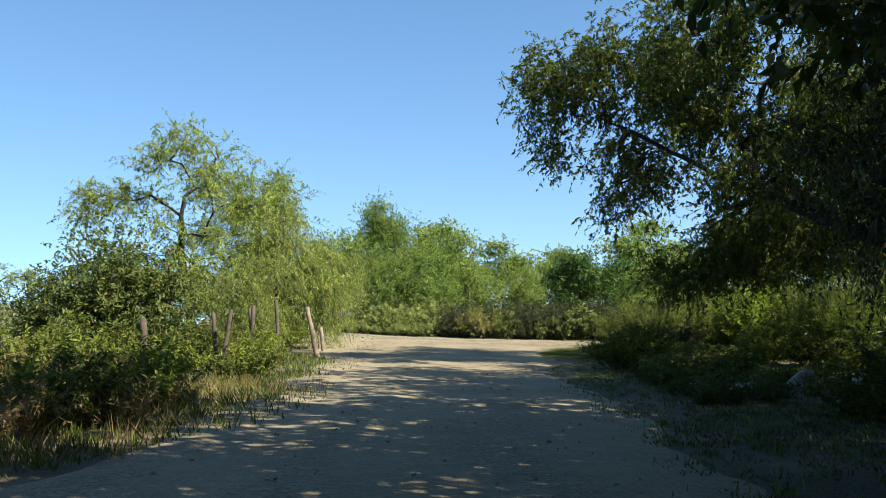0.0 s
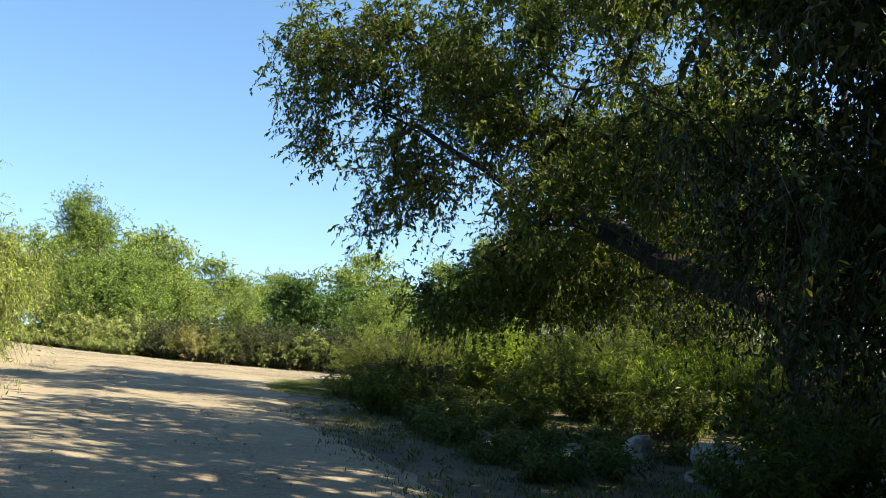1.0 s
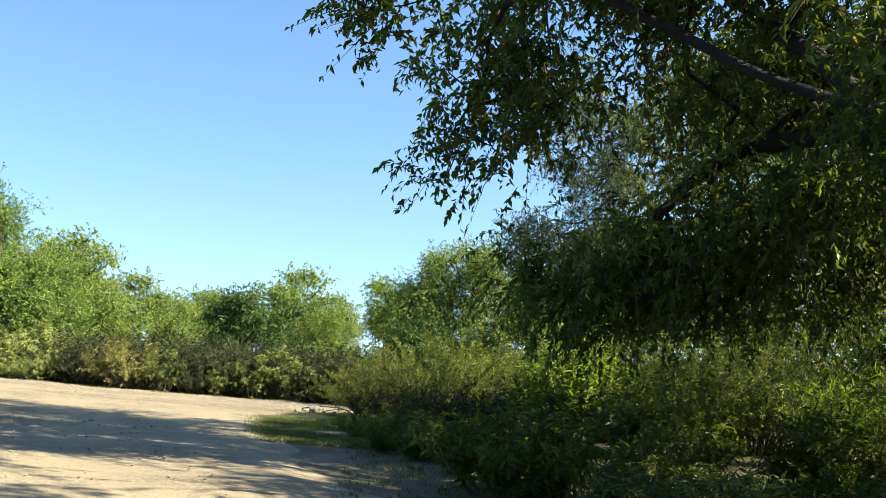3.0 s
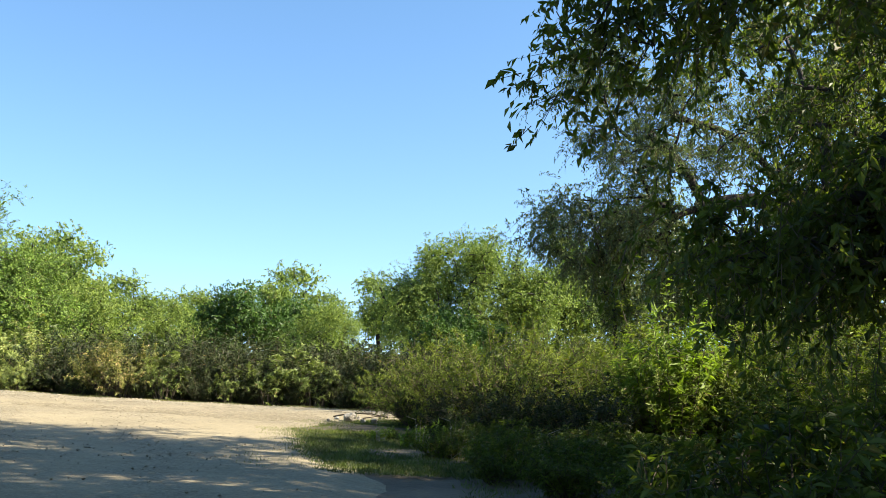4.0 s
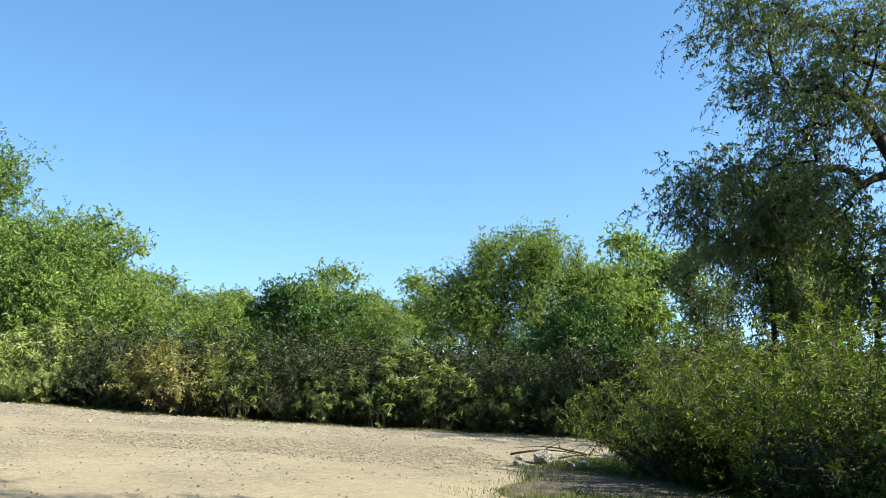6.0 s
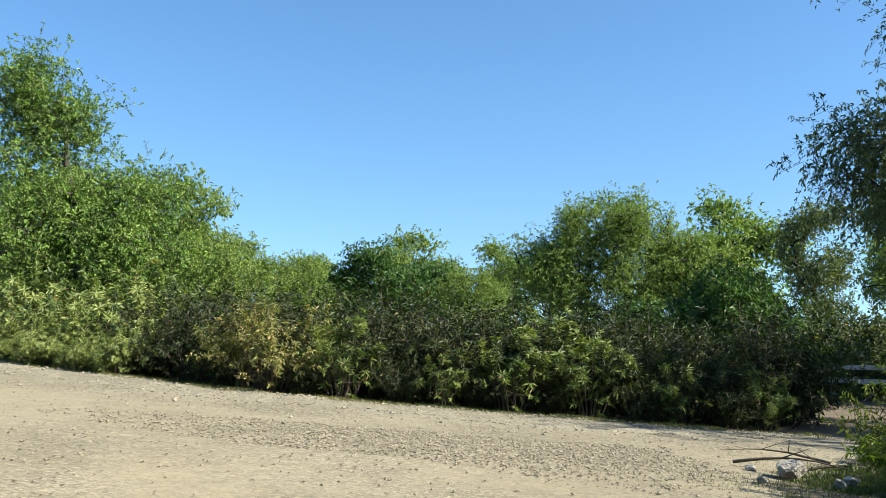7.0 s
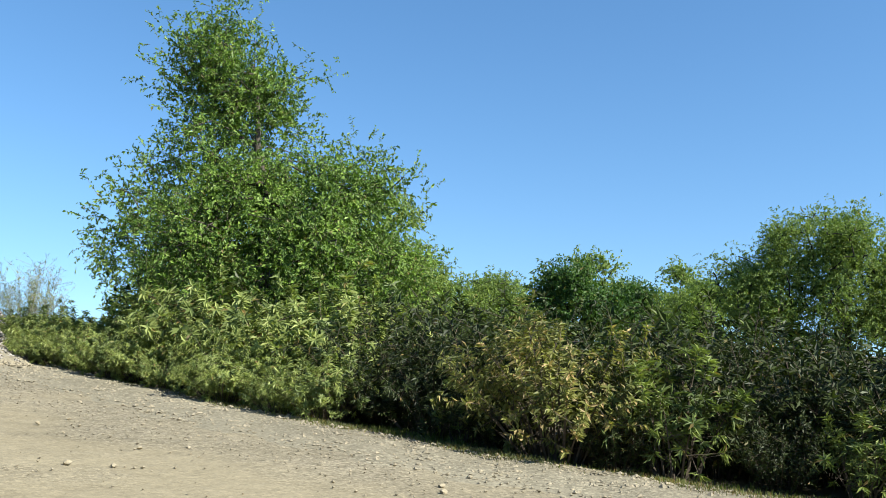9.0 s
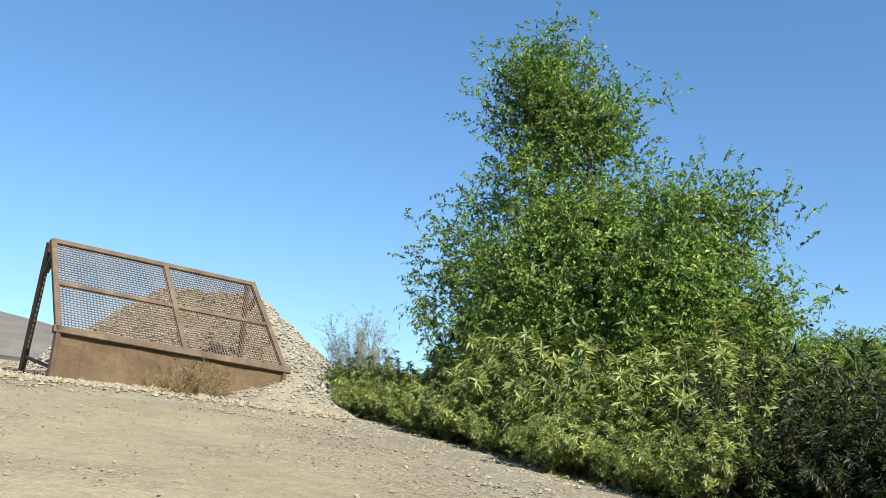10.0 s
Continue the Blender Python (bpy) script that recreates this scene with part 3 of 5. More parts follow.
# ---- right-hand side: the shading trees ----
BROAD = dict(bunch=2.9, twigs=17, leaves=12, tuft=0.36, reach=0.65, leaf=0.155, slim=0.46, droop=0.5, outward=0.5, wild=0.8, hang=0.5, spread=0.35, flat=0.5)
# Lobes above z 11.5 and at y 11.2: mostly unseen, added for road shade.
tree("large dark broadleaf tree overhanging the dirt road", 7.4, 17.8,
     [(-7.6, 4.4, 8.7, 4.2, 2.9, 3.2, 112), (-8.8, 7.0, 6.8, 0.7, 0.8, 1.1, 14), (-9.4, 7.1, 5.6, 0.2, 0.2, 0.4, 4), (-10.5, 4.4, 9.3, 1.2, 1.4, 1.5, 26), (-4.6, 1.1, 5.5, 2.3, 1.0, 1.4, 14), (-6.2, 6.8, 3.7, 1.8, 1.5, 1.0, 38), (-4.4, 6.4, 3.3, 1.6, 1.4, 1.0, 18), (-5.8, 9.4, 8.8, 3.0, 2.2, 1.8, 15), (-5.6, 9.2, 11.6, 3.6, 2.8, 2.0, 56), (-3.5, 2.5, 10.8, 5.0, 4.6, 3.0, 50), (-1.5, 5.0, 12.4, 4.0, 3.5, 1.0, 66), (3.4, 4.6, 12.4, 4.0, 3.6, 1.2, 70), (-0.5, 8.2, 12.2, 3.2, 2.2, 1.0, 44), (-1.0, 11.2, 8.8, 2.4, 2.4, 1.2, 46), (2.0, 0.5, 9.5, 5.0, 6.0, 4.0, 66), (-4.0, 6.5, 5.8, 2.6, 2.0, 2.0, 26), (0.0, -4.5, 9.4, 4.5, 4.0, 2.6, 46), (-2.5, 6.5, 9.0, 4.2, 3.2, 3.2, 24), (-2.2, 4.8, 4.4, 3.2, 2.4, 1.7, 34), (2.0, 4.6, 4.8, 3.0, 2.4, 2.2, 44), (-2.4, 0.9, 6.2, 1.9, 1.8, 1.4, 22)],
     0.30, [(0, 0, 0), (-0.1, 0.1, 1.6), (-0.3, 0.1, 2.6)], BROAD, LEAF_A, 11, group="trees shading the road",
     limbs=[[(-0.3, 0.1, 2.6), (-0.6, 0.2, 2.95), (-1.7, 0.5, 3.45), (-2.95, 1.1, 4.1), (-4.4, 2.3, 5.0), (-6.2, 3.5, 6.2), (-8.1, 4.2, 7.6)], [(-8.1, 4.2, 7.6), (-8.7, 5.8, 7.5), (-8.8, 7.0, 6.8), (-9.3, 7.1, 5.9)], [(-0.3, 0.1, 2.6), (-0.1, 0.2, 4.35), (-1.3, 0.5, 5.75), (-3.2, 1.1, 8.1), (-3.6, 1.8, 9.5)],
            [(-0.1, 0.2, 4.35), (0.8, 0.2, 7.0), (1.4, 0.4, 9.5)], [(-4.4, 2.3, 5.0), (-5.0, 4.6, 7.2), (-5.4, 7.2, 9.4), (-5.6, 9.2, 10.8)],
            [(-2.95, 1.1, 4.1), (-3.5, 3.6, 5.2), (-4.5, 6.4, 5.6), (-5.8, 7.0, 4.6)]])
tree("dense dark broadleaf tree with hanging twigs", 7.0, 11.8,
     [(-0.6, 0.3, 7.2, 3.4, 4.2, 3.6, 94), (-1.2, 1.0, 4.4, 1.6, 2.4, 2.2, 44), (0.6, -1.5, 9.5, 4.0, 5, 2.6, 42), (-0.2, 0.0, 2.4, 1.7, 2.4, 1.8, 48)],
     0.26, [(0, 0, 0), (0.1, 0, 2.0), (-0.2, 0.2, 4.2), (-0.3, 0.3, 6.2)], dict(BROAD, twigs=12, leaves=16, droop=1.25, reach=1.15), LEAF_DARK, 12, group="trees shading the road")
# Coarse trees added mostly out of view, to shade the road and block sky.
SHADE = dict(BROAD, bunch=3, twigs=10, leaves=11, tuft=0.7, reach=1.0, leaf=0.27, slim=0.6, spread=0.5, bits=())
shade = tree("dense dark tree added mostly out of view to shade the road", 7.0, -6.5,
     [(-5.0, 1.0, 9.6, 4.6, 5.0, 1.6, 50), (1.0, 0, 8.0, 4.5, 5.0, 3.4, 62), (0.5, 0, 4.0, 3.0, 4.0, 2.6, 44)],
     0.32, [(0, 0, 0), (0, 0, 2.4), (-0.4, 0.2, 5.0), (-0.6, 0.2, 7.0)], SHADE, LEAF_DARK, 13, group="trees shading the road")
# The copies left of the road are unseen; they only block western sky.
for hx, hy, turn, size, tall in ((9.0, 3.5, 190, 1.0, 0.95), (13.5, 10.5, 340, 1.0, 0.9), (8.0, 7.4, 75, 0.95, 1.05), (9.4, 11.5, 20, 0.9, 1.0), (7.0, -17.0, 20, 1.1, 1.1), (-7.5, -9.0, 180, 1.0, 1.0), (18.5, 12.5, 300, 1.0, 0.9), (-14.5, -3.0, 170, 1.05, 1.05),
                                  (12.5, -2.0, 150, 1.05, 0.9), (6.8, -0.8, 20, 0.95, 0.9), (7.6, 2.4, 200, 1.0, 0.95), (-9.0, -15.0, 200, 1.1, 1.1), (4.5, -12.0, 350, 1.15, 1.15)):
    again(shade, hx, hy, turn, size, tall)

GREY = dict(tuft=0.55, bunch=4, twigs=9, leaves=15, reach=1.15, leaf=0.19, slim=0.4, droop=0.6, outward=0.45, wild=0.75, hang=0.6, spread=0.45, flat=0.3, twig_r=0.009)
tree("huge spreading grey-green tree with a heavy horizontal limb", 17.8, 57.5,
     [(-10.0, 1.7, 9.3, 4.4, 3.4, 2.2, 140), (-7.0, 0.5, 13.2, 4.4, 4.6, 2.8, 116), (-3.0, 0, 16.5, 6.5, 6.5, 4.5, 170), (-10.2, 1.0, 17.2, 2.8, 2.8, 2.2, 60), (1.4, -1, 9.0, 4.6, 4.6, 4.0, 80), (-3.4, 1.0, 6.4, 4.2, 3.0, 1.8, 64), (3.5, -1, 14.0, 4.0, 4.0, 3.0, 60), (-1.0, 0, 4.4, 3.4, 3, 2.2, 44)],
     0.55, [(0, 0, 0), (-0.2, 0, 3.6), (-0.3, 0, 7.5), (-0.7, 0.2, 11.5), (-1.5, 0.2, 14.5)], GREY, LEAF_C, 21,
     limbs=[[(-0.3, 0, 9.6), (-2.5, 0.0, 10.6), (-6.0, 0.3, 10.0), (-7.8, 0.6, 8.6), (-10.2, 1.0, 8.8)], [(-5.0, 0.2, 10.2), (-6.2, 0.3, 12.6), (-7.6, 0.4, 14.0)], [(-0.7, 0.2, 11.5), (-3.5, 0.2, 14.0), (-6.5, 0.3, 15.0)]])
crowding = tree("tall dark tree crowding the thicket, some copies added for shade", 10.5, 42.0,
     [(0, 0, 12.0, 3.2, 3.4, 2.6, 66), (-0.6, 0.3, 8.0, 3.2, 3.2, 2.4, 50), (0, 0, 4.0, 2.8, 2.8, 2.2, 36)], 0.24, [(0, 0, 0), (0, 0, 2.2), (0.1, 0, 5.0), (0.1, 0, 10.0)], dict(GREY, bunch=3, twigs=8, leaves=11, leaf=0.24), LEAF_A, 22)

again(crowding, 15.8, 43.2, 140, 1.1)
again(crowding, 12.8, 46.0, 60, 0.95)
again(crowding, 9.0, 61.5, 200, 0.6)
again(crowding, 13.0, 60.5, 280, 0.62)
again(crowding, 17.5, 62.5, 330, 0.62)
# Next two: added mostly out of view, to shade the thicket's foot and verge.
again(crowding, 13.5, 31.5, 20, 0.7)
again(crowding, 8.8, 27.6, 80, 0.72)
again(crowding, 8.8, 46.0, 310, 0.46)

# ---- the tall fresh-green tree by the heap, and the far trees ----
FRESH = dict(tuft=0.36, bunch=2.6, twigs=24, leaves=10, reach=0.5, leaf=0.112, slim=0.55, droop=0.22, outward=0.5, wild=0.8, up=0.25, hang=0.2, spread=0.38, flat=0.4, twig_r=0.005)
tree("tall fresh-green tree with small glossy leaves and a pointed top", -22.0, 57.0,
     [(-1.7, 0, 9.1, 0.6, 0.6, 1.4, 14), (-1.0, 0, 8.5, 1.5, 1.4, 1.2, 32), (-1.3, 0, 7.1, 2.1, 2.2, 1.7, 60), (-0.3, -0.3, 5.3, 2.9, 3.0, 1.8, 68), (2.3, -0.6, 5.2, 1.7, 1.7, 1.2, 36), (-0.4, -0.8, 3.0, 3.9, 3.2, 2.0, 110), (-1.3, -0.5, 4.4, 2.2, 2.2, 1.6, 40), (2.8, -1.0, 2.8, 2.0, 2.4, 2.0, 46)],
     0.17, [(0, 0, 0), (0, 0, 3.0), (-0.3, 0, 6.5), (-0.6, 0, 9.5)], FRESH, LEAF_LT, 31, bark=POST_DARK)
MID = dict(tuft=0.55, twigs=16, leaves=6, reach=0.6, leaf=0.3, slim=0.5, droop=0.35, puff=1.3, outward=0.5, wild=0.8, hang=0.4, spread=0.6, flat=0.4, min_r=0.03, bits=())
behind = tree("light green tree behind the hedge", -30.0, 92.0,
     [(0, 0, 9.3, 3.4, 3.6, 2.6, 60), (-2.8, 0, 6.6, 3.6, 3.2, 2.6, 50), (2.5, 0, 5.5, 3.4, 3.0, 2.6, 50), (0, 0, 3.0, 4.5, 3, 2.2, 50)],
     0.2, [(0, 0, 0), (0, 0, 3), (0, 0, 6.5)], MID, LEAF_FAR, 41, group="trees behind the hedge")
dark_far = tree("dark green bushy tree behind the hedge", -18.0, 112.0,
     [(0, 0, 7.8, 2.4, 2.4, 2.4, 50), (-2.2, 0, 5.2, 2.6, 2.6, 2.2, 40), (2.3, 0, 5.4, 2.6, 2.6, 2.2, 40), (0, 0, 2.5, 4.5, 3, 2, 30)],
     0.2, [(0, 0, 0), (0, 0, 3), (0, 0, 6)], dict(MID, leaf=0.36), LEAF_FARDARK, 42, group="trees behind the hedge")
again(behind, -22, 96, 150, 0.6)
again(behind, -25, 84, 210, 0.62)
again(dark_far, -12.5, 118, 70, 0.9)
again(dark_far, 5.4, 80, 20, 0.5)
again(dark_far, 1.0, 78, 120, 0.42)
again(dark_far, -0.2, 58, 200, 0.45)
again(dark_far, -0.9, 54.5, 300, 0.4)
again(behind, -9, 108, 30, 0.64)
again(behind, -6.6, 120, 130, 0.6)
again(behind, -33, 86, 300, 0.95)
again(behind, -46, 95, 40, 0.95)
tree("pale grey-green tree standing free beyond the thicket", 27.0, 120.0,
     [(0, 0, 13.5, 3.0, 3.0, 2.6, 44), (-1.0, 0, 9.5, 3.4, 3.0, 2.6, 44), (2.0, 0, 9.0, 3.0, 3.0, 3.0, 36), (0, 0, 5.0, 3.0, 3.0, 2.2, 36)],
     0.35, [(0, 0, 0), (0, 0, 4), (0.2, 0, 9)], dict(MID, leaf=0.34), LEAF_C, 44, group="trees behind the hedge")
tree("grey-green drooping tree beyond the thicket", 17.5, 78.0,
     [(0.5, 0, 12.5, 4.5, 4.5, 3.0, 60), (-2.5, 0, 10.0, 4.0, 4.0, 2.6, 50), (-1.5, 0, 6.2, 4.0, 3.6, 2.6, 40), (3, 0, 7.5, 4, 4, 2.6, 30)],
     0.3, [(0, 0, 0), (0, 0, 3), (0.2, 0, 7)], dict(MID, droop=1.0), LEAF_C, 43, group="trees behind the hedge")
FAR = dict(tuft=1.0, twigs=14, leaves=6, reach=1.2, leaf=0.62, slim=0.5, droop=0.3, puff=1.3, outward=0.5, wild=0.8, hang=0.3, spread=1.1, flat=0.4, min_r=0.09, bits=())
tree("broad round-topped tree in the distance", 16.8, 170.0,
     [(-2, -1, 18.5, 9.0, 8, 5.4, 190), (-13, 0, 12.5, 7.5, 7, 5.6, 120), (10, 0, 13.0, 8, 7, 5.6, 120), (0, -2, 8.5, 15, 8, 5, 160)],
     0.75, [(0, 0, 0), (0, 0, 6), (0.5, 0, 12)], dict(FAR, bunch=2, leaf=0.42, twigs=26, leaves=7, spread=1.0, reach=1.1), LEAF_FAR, 51, group="distant trees")
far_tree = tree("distant grey-green tree on the skyline", 31.5, 176.0,
     [(0, 0, 13.0, 6.5, 6, 5.0, 50), (-5.0, 0, 9.5, 5, 5, 4.5, 32), (5.5, 0, 9.0, 5, 5, 4.5, 32), (0, 0, 5, 8, 5, 3.5, 20)],
     0.5, [(0, 0, 0), (0, 0, 5), (0.5, 0, 10)], FAR, LEAF_FAR, 52, group="distant trees")
for fx, fy, fs, ft in ((-26, 282, 1.25, 20), (-14, 258, 0.86, 70), (0.5, 277, 1.1, 120), (-48, 270, 0.85, 160), (-66, 255, 1.0, 200), (-85, 250, 1.2, 240), (12, 250, 0.9, 10), (74, 190, 1.05, 50), (80, 210, 1.2, 80),
                       (-105, 240, 1.1, 300), (-40, 250, 0.6, 330), (100, 190, 1.1, 30), (-58, 300, 1.0, 33), (37, 182, 1.08, 95)):
    again(far_tree, fx, fy, ft, fs * 1.28)

# ---- the hedge along the far side of the junction ----
HG = "shrubs of the hedge"
# The dark base mass takes the shaded leaf colour; sprouts stay bright.
lance_a = shrub("dense shrub with long narrow leaves, shade put into their green", -8.4, 48.2, 2.7, 2.6, 56, 130, 0.155, 0.27, LEAF_HEDGE_SHADED, 61, group=HG)
lance_b = shrub("bushy narrow-leaved shrub, its green darkened for shade", -6.0, 48.2, 3.0, 2.3, 56, 130, 0.145, 0.28, LEAF_HEDGE_SHADED, 62, group=HG, tip=0.6)
brown = shrub("brownish shrub with yellowing leaves", -13.2, 47.7, 2.3, 2.35, 70, 170, 0.115, 0.36, LEAF_BROWN, 63, group=HG, hang=0.35, tip=0.5)
pale = shrub("pale green shrub with drooping lance-shaped leaves", -19.2, 52.1, 2.9, 2.7, 60, 165, 0.19, 0.29, LEAF_PALE, 64, group=HG, hang=0.4, tip=0.3, side=4)
tallgreen = shrub("tall dense green shrub", -12.0, 51.5, 4.4, 2.9, 56, 70, 0.215, 0.38, LEAF_MIDHEDGE, 65, group=HG)
shadeleaf = shrub("glossy shrub darkened to stand for shade in hedge and thicket", -9.6, 49.0, 2.8, 2.8, 58, 96, 0.15, 0.38, LEAF_HEDGE_SHADED, 66, group=HG)
sprout = shrub("slender bright shrub with starry leaf whorls", -8.0, 47.0, 1.5, 1.9, 20, 140, 0.17, 0.22, LEAF_SPROUT, 67, group=HG, tip=0.22, side=6)
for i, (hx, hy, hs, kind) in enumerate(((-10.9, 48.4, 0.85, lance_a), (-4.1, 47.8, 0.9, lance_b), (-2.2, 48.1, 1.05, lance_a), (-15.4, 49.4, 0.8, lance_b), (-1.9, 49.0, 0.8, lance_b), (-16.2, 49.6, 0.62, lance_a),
                                        (-7.2, 49.0, 1.0, shadeleaf), (-4.6, 49.2, 1.0, shadeleaf), (-1.9, 49.4, 1.15, shadeleaf), (-12.0, 49.2, 0.95, shadeleaf), (-14.4, 50.0, 1.0, shadeleaf), (-16.6, 50.9, 0.95, shadeleaf), (-5.8, 50.2, 1.15, shadeleaf), (-10.6, 50.4, 1.1, shadeleaf),
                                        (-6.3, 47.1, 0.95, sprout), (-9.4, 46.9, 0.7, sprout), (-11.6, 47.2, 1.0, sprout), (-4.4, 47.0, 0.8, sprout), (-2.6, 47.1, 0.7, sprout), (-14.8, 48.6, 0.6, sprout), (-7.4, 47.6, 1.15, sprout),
                                        (-12.4, 47.5, 0.4, shadeleaf), (-10.3, 47.3, 0.42, shadeleaf), (-8.6, 47.2, 0.38, shadeleaf), (-7.0, 47.2, 0.4, shadeleaf), (-5.2, 47.0, 0.42, shadeleaf), (-3.4, 47.0, 0.4, shadeleaf), (-14.2, 48.3, 0.4, shadeleaf))):
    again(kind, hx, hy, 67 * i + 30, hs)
for i, (hx, hy, hs) in enumerate(((-17.6, 50.2, 0.7), (-21.2, 52.8, 1.15), (-22.8, 54.0, 1.0), (-18.2, 52.6, 1.15), (-20.4, 51.6, 0.7), (-22.2, 52.9, 0.75), (-23.9, 54.0, 0.75), (-24.3, 55.0, 0.85), (-25.4, 55.4, 0.62), (-26.4, 56.2, 0.58), (-27.4, 56.8, 0.55), (-25.2, 54.4, 0.45), (-27.0, 54.9, 0.62), (-28.0, 55.4, 0.62), (-26.3, 54.3, 0.5), (-28.6, 56.2, 0.6))):
    again(pale, hx + 0.2, hy + 0.45, 83 * i + 10, hs)
for i in range(15):
    k = i / 14
    again(pale, -26.6 + 9.2 * k + 0.25 * math.sin(5.1 * i), 54.15 - 5.15 * k + 0.22 * math.cos(3.7 * i), 97 * i, 0.32 + 0.16 * math.sin(2.3 * i + 1) ** 2)
for i, (hx, hy, hs) in enumerate(((-16.0, 53.0, 1.0), (-8.5, 51.9, 0.95), (-5.0, 51.8, 0.95), (-1.5, 51.4, 1.0), (-14.0, 57.0, 1.1), (-10, 56, 1.1), (-6, 57, 1.05), (-2, 56, 1.0), (-18, 62, 1.2), (6.0, 64, 0.8), (1.5, 66, 0.9), (11, 68, 0.9), (-3.5, 62, 1.1), (0.5, 61, 1.0), (-23.6, 57.6, 1.15), (-20.6, 56.4, 1.2), (-25.4, 58.6, 0.9), (7.2, 64.0, 1.0), (5.2, 65.0, 0.95), (3.6, 63.6, 0.85), (3.4, 69.0, 1.4), (6.0, 70.0, 1.55), (8.4, 71.5, 1.5), (11.0, 72.5, 1.6), (13.6, 74.0, 1.6), (9.6, 76.0, 1.7), (7.0, 75.0, 1.6), (1.6, 59.6, 0.55), (2.9, 61.6, 0.5), (-0.7, 51.8, 0.7))):
    again(tallgreen, hx, hy, 71 * i, hs)

# ---- thicket on the right of the road ----
TG = "bushes of the thicket"
yellow = shrub("tall yellow-green bush catching the sun", 2.2, 34.8, 3.2, 3.0, 84, 150, 0.13, 0.32, LEAF_YELLOW, 71, group=TG)
feather = shrub("broad feathery green bush", -1.4, 35.4, 3.9, 3.0, 120, 190, 0.10, 0.3, LEAF_YELLOW, 72, group=TG, arch=0.55, side=8, tip=0.5)
# Dark LEAF_A here puts the shade at the thicket's foot into the leaves.
low = shrub("low green bush beside the road, darkened as if in shade", -1.4, 21.5, 2.2, 1.5, 46, 86, 0.14, 0.38, LEAF_A, 73, group=TG)
tallweed = shrub("tall slender weed with bright lance-shaped leaves", 2.1, 33.8, 1.7, 3.8, 12, 210, 0.23, 0.22, LEAF_LIME, 74, group=TG, side=8, arch=0.1)
again(tallweed, 3.0, 34.3, 130, 0.9)
again(tallweed, 1.5, 34.4, 250, 0.7)
for i, (hx, hy, hs) in enumerate(((-1.2, 39.6, 0.75), (0.8, 40.4, 1.0), (-2.8, 37.4, 0.8), (2.8, 41.6, 1.0), (1.0, 37.8, 0.9), (4.2, 34.8, 1.1), (6.8, 33.0, 1.1), (3.4, 38.8, 1.1), (7, 37, 1.2), (10, 33, 1.2), (9.0, 28, 1.1), (4.0, 30.0, 0.9), (10.5, 23.5, 1.0), (12.8, 28.5, 1.0))):
    again((feather, yellow)[i % 2], hx, hy, 59 * i, hs)
# Some of these are added to darken the ground under the trees.
for i, (hx, hy, hs) in enumerate(((-2.4, 34.0, 0.55), (-3.0, 36.4, 0.5), (-1.6, 32.0, 0.5), (-3.0, 38.4, 0.5), (-1.2, 25.6, 0.42), (-1.8, 29.6, 0.4), (0.2, 28.4, 0.5), (0.9, 23.6, 0.55), (1.8, 19.6, 0.6), (0.4, 17.0, 0.4), (2.6, 26.0, 0.8), (4.4, 24.0, 1.0), (3.0, 30.5, 0.9), (5.5, 20.5, 1.0), (4.0, 10.2, 0.9), (6.2, 14.5, 1.2), (4.9, 6.0, 0.9), (5.9, 8.4, 1.1), (6.6, 4.0, 1.0), (5.3, 2.6, 0.9), (7.4, 6.4, 1.2), (-3.3, 29.6, 0.42), (-2.6, 28.2, 0.5), (-3.0, 31.0, 0.4), (-2.2, 30.4, 0.5), (-2.9, 26.6, 0.42), (-2.2, 25.2, 0.45), (-2.4, 32.4, 0.45), (-1.7, 23.6, 0.42), (-2.0, 27.0, 0.5), (-0.9, 29.8, 0.55), (-1.0, 27.2, 0.5))):
    again(low, hx, hy, 47 * i, hs)

reed = shrub("stand of tall yellow-green stems lit from behind", 6.0, 23.6, 1.6, 2.5, 34, 70, 0.2, 0.13, LEAF_LIME, 75, group="stands of tall stems", category="tall grass", arch=0.06, side=3, hang=-0.1)
for i, (hx, hy, hs) in enumerate(((7.2, 24.4, 1.1), (8.3, 24.0, 1.0), (4.9, 25.2, 0.85), (9.4, 24.8, 1.1), (6.6, 26.0, 1.05), (10.6, 24.0, 1.0), (5.6, 27.0, 0.9), (8.4, 25.8, 1.1), (7.4, 27.2, 1.0))):
    again(reed, hx, hy, 61 * i, hs)
weed = shrub("low shaded weed under the trees", 0.0, 21.0, 0.9, 0.5, 14, 44, 0.11, 0.3, LEAF_SHRUB, 76, group="weeds under the trees", category="weed", arch=0.3)
rng = np.random.default_rng(77)
for i in range(96):
    hy = rng.uniform(11.5, 37.0)
    hx = float(np.interp(hy, (11.5, 20, 27, 31, 37), (1.0, -0.9, -1.8, -1.6, -1.8))) + abs(rng.normal(0, 2.6))
    again(weed, hx, hy, 360 * rng.uniform(), rng.uniform(0.6, 1.3))
# Small dark shrubs added in front, standing for shadow on the thicket's lower half.
for i, (hx, hy, hs) in enumerate(((-3.2, 38.4, 0.5), (-2.4, 38.9, 0.6), (-3.0, 36.9, 0.5), (-2.2, 37.5, 0.62), (-2.6, 34.0, 0.5), (-1.6, 32.4, 0.55), (-0.4, 31.6, 0.6))):
    again(shadeleaf, hx, hy, 41 * i, hs)

# ---- left of the road: fence line, bushes, feathery trees ----
FEATH = dict(tuft=0.5, twigs=14, leaves=16, reach=1.05, leaf=0.19, slim=0.3, droop=0.5, outward=0.5, wild=0.9, hang=0.35, spread=0.3, flat=0.4)
